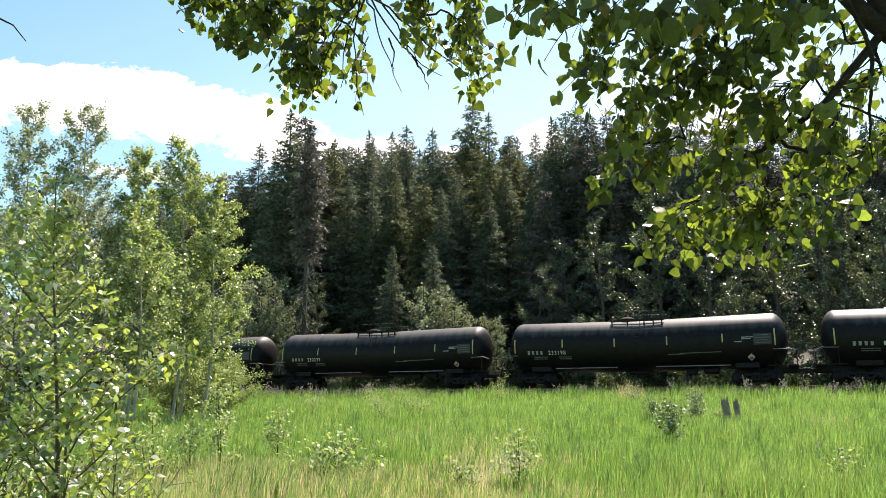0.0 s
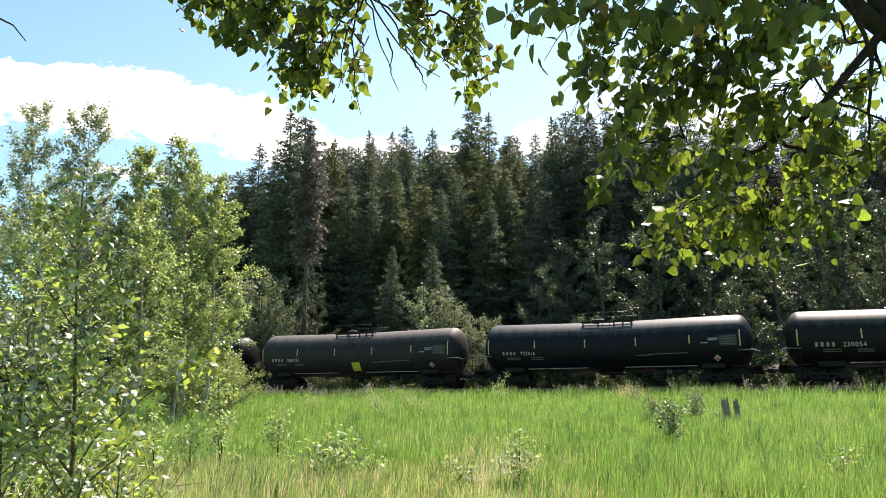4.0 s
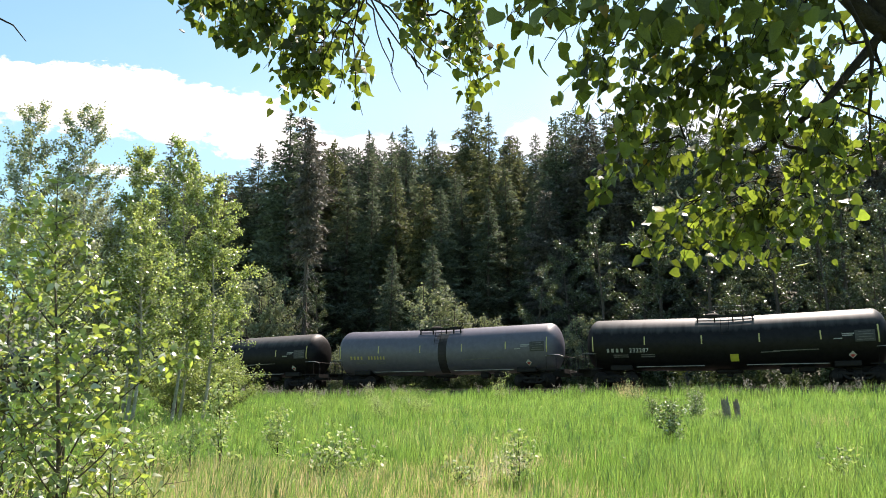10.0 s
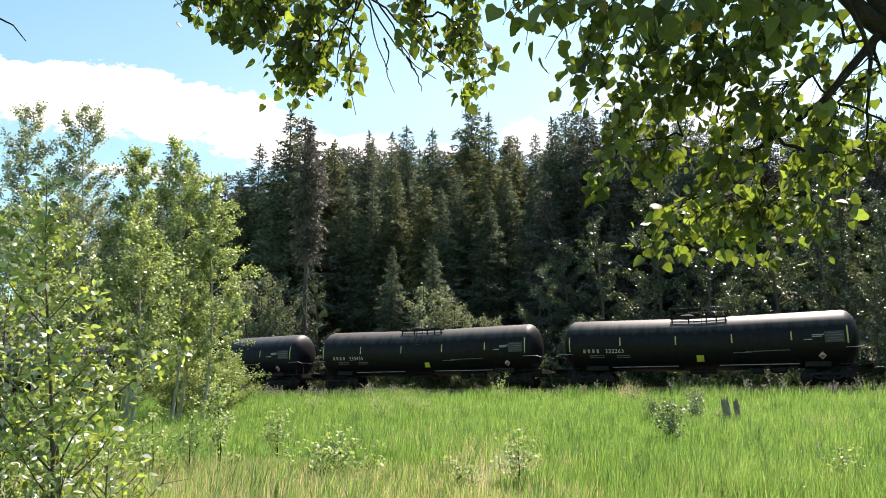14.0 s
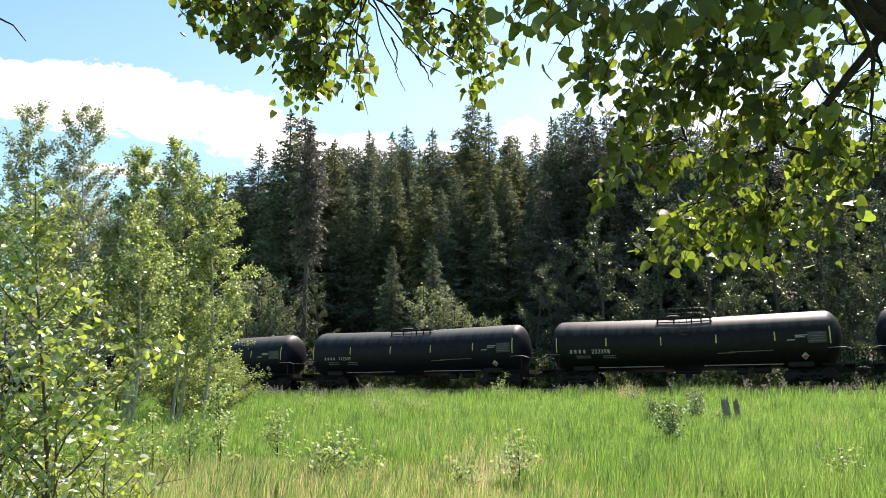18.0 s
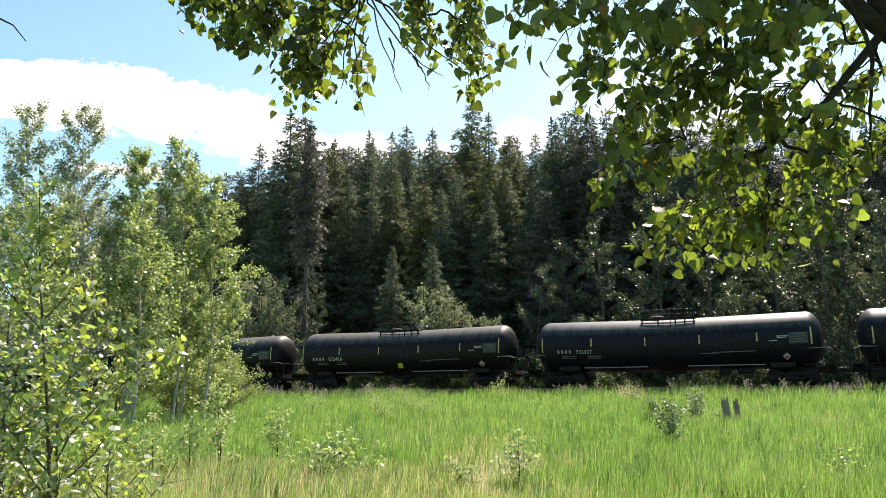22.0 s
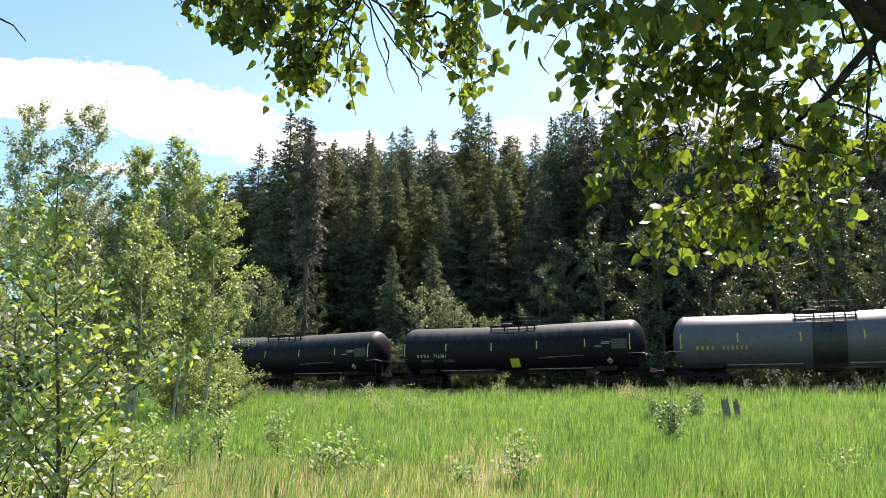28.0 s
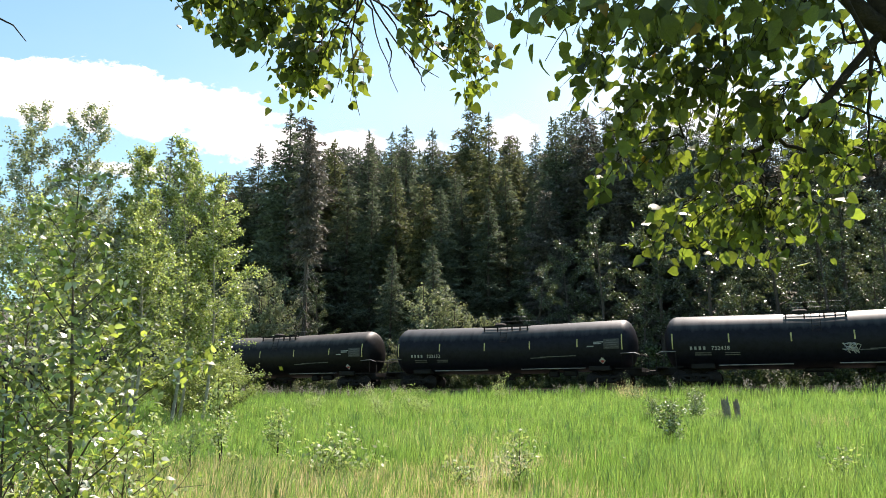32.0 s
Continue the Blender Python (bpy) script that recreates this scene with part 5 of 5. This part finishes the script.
def build_meadow_plants():
    rng = np.random.default_rng(51)
    for x, y, h, sp, n, leaf in ((-3.4, 11.6, 1.65, 0.34, 260, 0.095), (-2.9, 13.3, 1.05, 0.32, 200, 0.095), (-1.5, 11.2, 0.7, 0.4, 130, 0.09), (-4.3, 11.3, 1.2, 0.3, 200, 0.085), (-3.75, 11.3, 0.95, 0.25, 120, 0.085),
                                 (1.0, 10.2, 0.85, 0.25, 150, 0.085), (4.58, 15.4, 0.95, 0.34, 420, 0.085), (9.2, 27.2, 1.0, 0.34, 380, 0.085), (7.45, 22.4, 0.85, 0.36, 380, 0.08), (5.1, 9.7, 0.6, 0.3, 90, 0.08), (-1.75, 11.0, 0.62, 0.42, 50, 0.12), (-1.05, 10.6, 0.5, 0.35, 35, 0.11), (0.25, 10.2, 0.42, 0.3, 70, 0.1), (-2.0, 26.0, 0.6, 0.55, 240, 0.075), (-0.75, 27.0, 0.55, 0.5, 200, 0.075), (-5.4, 31.0, 0.7, 0.6, 220, 0.08), (6.2, 22.5, 0.85, 0.35, 240, 0.08),
                                 (7.75, 21.4, 0.5, 0.22, 140, 0.07), (8.7, 34.5, 1.0, 0.7, 260, 0.09), (-2.6, 30.0, 0.8, 0.6, 240, 0.08), (-1.4, 30.6, 0.7, 0.7, 260, 0.08), (3.0, 40.5, 1.1, 0.7, 260, 0.09)):
        t = plant("meadow_sapling", broadleaf_meshes(rng, h, sp, 0.12, 14, int(n * 2.4), leaf * 0.68, M_DARKWEED if x > 4.5 and h > 0.7 else M_WEED, M_TWIG, LEAF_OVATE, r=0.012, lift=1.1, stems=2, level=0.4), "small leafy sapling standing in the grass", "sapling", "saplings in the meadow", stand(x, y))
        swaying.append((t, 0.8, rng.uniform(0, 6.28), rng.uniform(0.3, 0.5)))


def build_stumps():
    for x, y, h, r in ((8.22, 22.0, 0.84, 0.12), (8.62, 22.2, 0.80, 0.09)):
        rng = np.random.default_rng(int(x * 100))
        ob = thing("tree_stump", "weathered broken grey tree stump in the grass", "stump", "stumps in the meadow", m=stand(x, y))
        z = np.linspace(0, 1, 7)
        pts = np.stack([0.03 * np.sin(3 * z), 0 * z, h * z], -1)
        v, f = tube(pts, r * np.interp(z, [0, 0.2, 1], [1.3, 1.0, 0.85]), 12)
        v = v + rng.normal(0, 0.012, v.shape)
        v[-12:, 2] += rng.uniform(-0.16, 0.05, 12)
        put("wood", smooth(fast_mesh("wood", v, f, M_STUMP)), ob)


# ---- clouds ----
clouds = []


def cloud_material(seed, wide, high, scale, edge, soft, full):
    """White cloud: a round fading shape broken up by noise."""
    m = bpy.data.materials.new("cloud")
    m.use_nodes = True
    n, l = m.node_tree.nodes, m.node_tree.links
    n.remove(n["Principled BSDF"])
    uv = n.new("ShaderNodeTexCoord")
    mp = n.new("ShaderNodeMapping")
    mp.inputs["Scale"].default_value = (1 / wide, 0, 1 / high)
    l.new(uv.outputs["Object"], mp.inputs[0])
    g = n.new("ShaderNodeVectorMath")
    g.operation = "LENGTH"
    l.new(mp.outputs[0], g.inputs[0])
    t = n.new("ShaderNodeTexNoise")
    t.inputs["Scale"].default_value, t.inputs["Detail"].default_value, t.inputs["Roughness"].default_value = scale, 9, 0.6
    mv = n.new("ShaderNodeMapping")
    mv.inputs["Location"].default_value = (seed, seed * 2, seed)
    mv.inputs["Scale"].default_value = (1 / high, 1 / high, 1.7 / high)
    l.new(uv.outputs["Object"], mv.inputs[0])
    l.new(mv.outputs[0], t.inputs["Vector"])
    a = n.new("ShaderNodeMath")
    a.operation, a.inputs[1].default_value = "MULTIPLY_ADD", edge
    l.new(t.outputs["Fac"], a.inputs[0])
    s = n.new("ShaderNodeMath")
    s.operation, s.inputs[0].default_value = "SUBTRACT", 0.85 - edge / 2
    l.new(g.outputs["Value"], s.inputs[1])
    l.new(s.outputs[0], a.inputs[2])
    r = n.new("ShaderNodeMapRange")
    r.interpolation_type = "SMOOTHSTEP"
    r.inputs["From Min"].default_value, r.inputs["From Max"].default_value = 0.0, soft
    r.inputs["To Max"].default_value = full
    l.new(a.outputs[0], r.inputs["Value"])
    e = n.new("ShaderNodeEmission")
    e.inputs[0].default_value, e.inputs[1].default_value = (1.0, 1.0, 1.0, 1), 0.5
    tr = n.new("ShaderNodeBsdfTransparent")
    x = n.new("ShaderNodeMixShader")
    l.new(r.outputs[0], x.inputs[0])
    l.new(tr.outputs[0], x.inputs[1])
    l.new(e.outputs[0], x.inputs[2])
    l.new(x.outputs[0], n["Material Output"].inputs[0])
    return m


def build_clouds():
    # far sheets of cloud: middle x and z at 2500 m, half sizes, noise, ragged edge, softness, fullness, tilt
    for i, (x, z, a, b, sc, edge, soft, full, tilt) in enumerate(((-1200, 1082, 830, 165, 1.7, 1.0, 0.14, 1.0, 7.8), (-560, 912, 440, 105, 2.0, 1.0, 0.25, 1.0, 8), (-1990, 1120, 460, 130, 2.0, 1.2, 0.4, 1.0, 4), (-1150, 860, 420, 40, 2.0, 1.4, 0.5, 0.8, 5), (0, 1100, 3000, 900, 1.0, 0.6, 1.2, 0.22, 0),
                                                            (-290, 1000, 190, 90, 2.0, 1.1, 0.35, 0.9, 0), (345, 1060, 160, 120, 2.0, 1.1, 0.4, 0.85, 0), (-20, 1030, 150, 60, 2.5, 1.3, 0.6, 0.6, 0),
                                                            (-1090, 1310, 60, 30, 1.6, 1.6, 0.7, 0.75, 0), (-1010, 1326, 26, 22, 1.6, 1.4, 0.8, 0.5, 0), (-118, 1085, 26, 24, 1.6, 1.2, 0.6, 0.7, 0),
                                                            (-38, 1065, 22, 20, 1.6, 1.2, 0.7, 0.6, 0), (1250, 1280, 1150, 620, 1.0, 0.5, 1.1, 0.9, 0))):
        u = np.linspace(-1.5, 1.5, 9)
        v = np.array([(a * p, 20 * p * p + 20 * q * q, b * q) for q in u for p in u])
        k = np.arange(8)
        jj, ii = np.meshgrid(k, k, indexing="ij")
        f = np.stack([jj * 9 + ii, jj * 9 + ii + 1, jj * 9 + ii + 10, jj * 9 + ii + 9], -1).reshape(-1, 4)
        ob = tagged(new("cloud", smooth(fast_mesh("cloud", v, f, cloud_material(3.7 * i + 1, a, b, sc, edge, soft, full)))), "bright white summer cloud drifting over the hill", "cloud", "clouds", "structure")
        ob.location = (x, 2500 + 60 * i, z)
        clouds.append((ob, tilt))


build_ground()
build_track()
build_train()
build_forest()
build_left_trees()
build_overhang()
build_stumps()
build_meadow_plants()
build_trackside()
build_unseen_behind()
build_clouds()
build_grass()


# how the wind leans the saplings (-1 to 1), and turns the hanging bough (degrees)
GUSTS = [(0, 0.0), (2, 0.55), (4, 0.9), (6, 0.95), (7.5, 0.6), (9, 0.1), (11, -0.3), (13, -0.6), (15, -0.45), (17, -0.5), (19, -0.75), (21, -0.5), (23, -0.45), (25, 0.0), (26.5, 0.2), (28, 0.35), (30, 0.5), (32, 0.95)]
BOUGH_SWAY = [(0, 0.1), (1, 0.1), (2, 1.6), (3, -1.0), (4, -0.6), (5, 1.6), (6, 1.8), (7, 2.6), (8, 2.1), (9, 1.1), (10, -0.2), (11, 0.1), (12, -0.2), (13, -1.6), (14, -2.0), (15, -1.5), (16, 0.5), (17, 1.3), (18, 1.3),
              (19, -0.3), (20, 0.1), (21, 1.8), (22, 0.3), (23, 2.6), (24, 0.1), (25, 0.3), (26, -1.5), (27, -2.0), (28, -2.0), (29, -1.2), (30, -2.1), (31, -1.6), (32, -1.0)]


def gust(t):
    return float(np.interp(t, [a for a, _ in GUSTS], [b for _, b in GUSTS]))


def motions():
    for i, car in enumerate(train):
        rows = []
        for t, gain in RUN:
            s = train_at(t) + gain - (i - 2) * PITCH - PITCH / 2
            rows.append((t, Matrix.Translation(on_track(s, 0, RAIL)) @ Matrix.Rotation(-TH, 4, "Z")))
        walk(car, rows)
    # the wheels roll while their car is on the open stretch between the trees
    for i, car in enumerate(train):
        run = [(f / FPS, train_at(f / FPS) - (i - 2) * PITCH) for f in range(0, 32 * FPS + 1)]
        run = [(t, s) for k, (t, s) in enumerate(run) if -38 < s < 46 or k in (0, 32 * FPS)]
        turn = [(t, Matrix.Rotation(max(-38.0, min(46.0, s)) / 0.46, 4, "Y")) for t, s in run]
        for truck in car.children:
            for wheels in truck.children:
                if wheels.name.startswith("wheelset"):
                    hub = wheels.matrix_basis.copy()
                    walk(wheels, [(t, hub @ m) for t, m in turn])
    for ob, tilt in clouds:
        c = ob.location.copy()
        lean = Matrix.Rotation(radians(tilt), 4, "Y")
        walk(ob, [(0, Matrix.Translation(c + Vector((55, 0, -10))) @ lean), (32, Matrix.Translation(c + Vector((-60, 0, 14))) @ lean)])
    for ob, amp, ph, sp in swaying:
        m = ob.matrix_basis.copy()
        rows = []
        for k in range(0, 65):
            t = k * 0.5
            a = amp * (gust(t - 0.3 * ph) + 0.25 * math.sin(6.283 * sp * 2.3 * t + 2 * ph))
            rows.append((t, m @ pose(0, 0, 0, 0.3 * a, a, 0)))
        walk(ob, rows)
    for k, ob in enumerate(bough_things):
        m = ob.matrix_basis.copy()
        walk(ob, [(t, m @ pose(0, 0, 0, 0, -a * (1.0 if k == 0 else 0.3), 0)) for t, a in BOUGH_SWAY])
    for ob, piv, ph in boughs:
        rows = []
        for k in range(0, 65):
            t = k * 0.5
            a = 1.0 * math.sin(6.283 * 0.31 * t + ph) + 0.9 * math.sin(6.283 * 0.67 * t + 2.2 * ph)
            rows.append((t, Matrix.Translation(piv) @ pose(0, 0, 0, 0.5 * a, a, 0.8 * a)))
        walk(ob, rows)


motions()
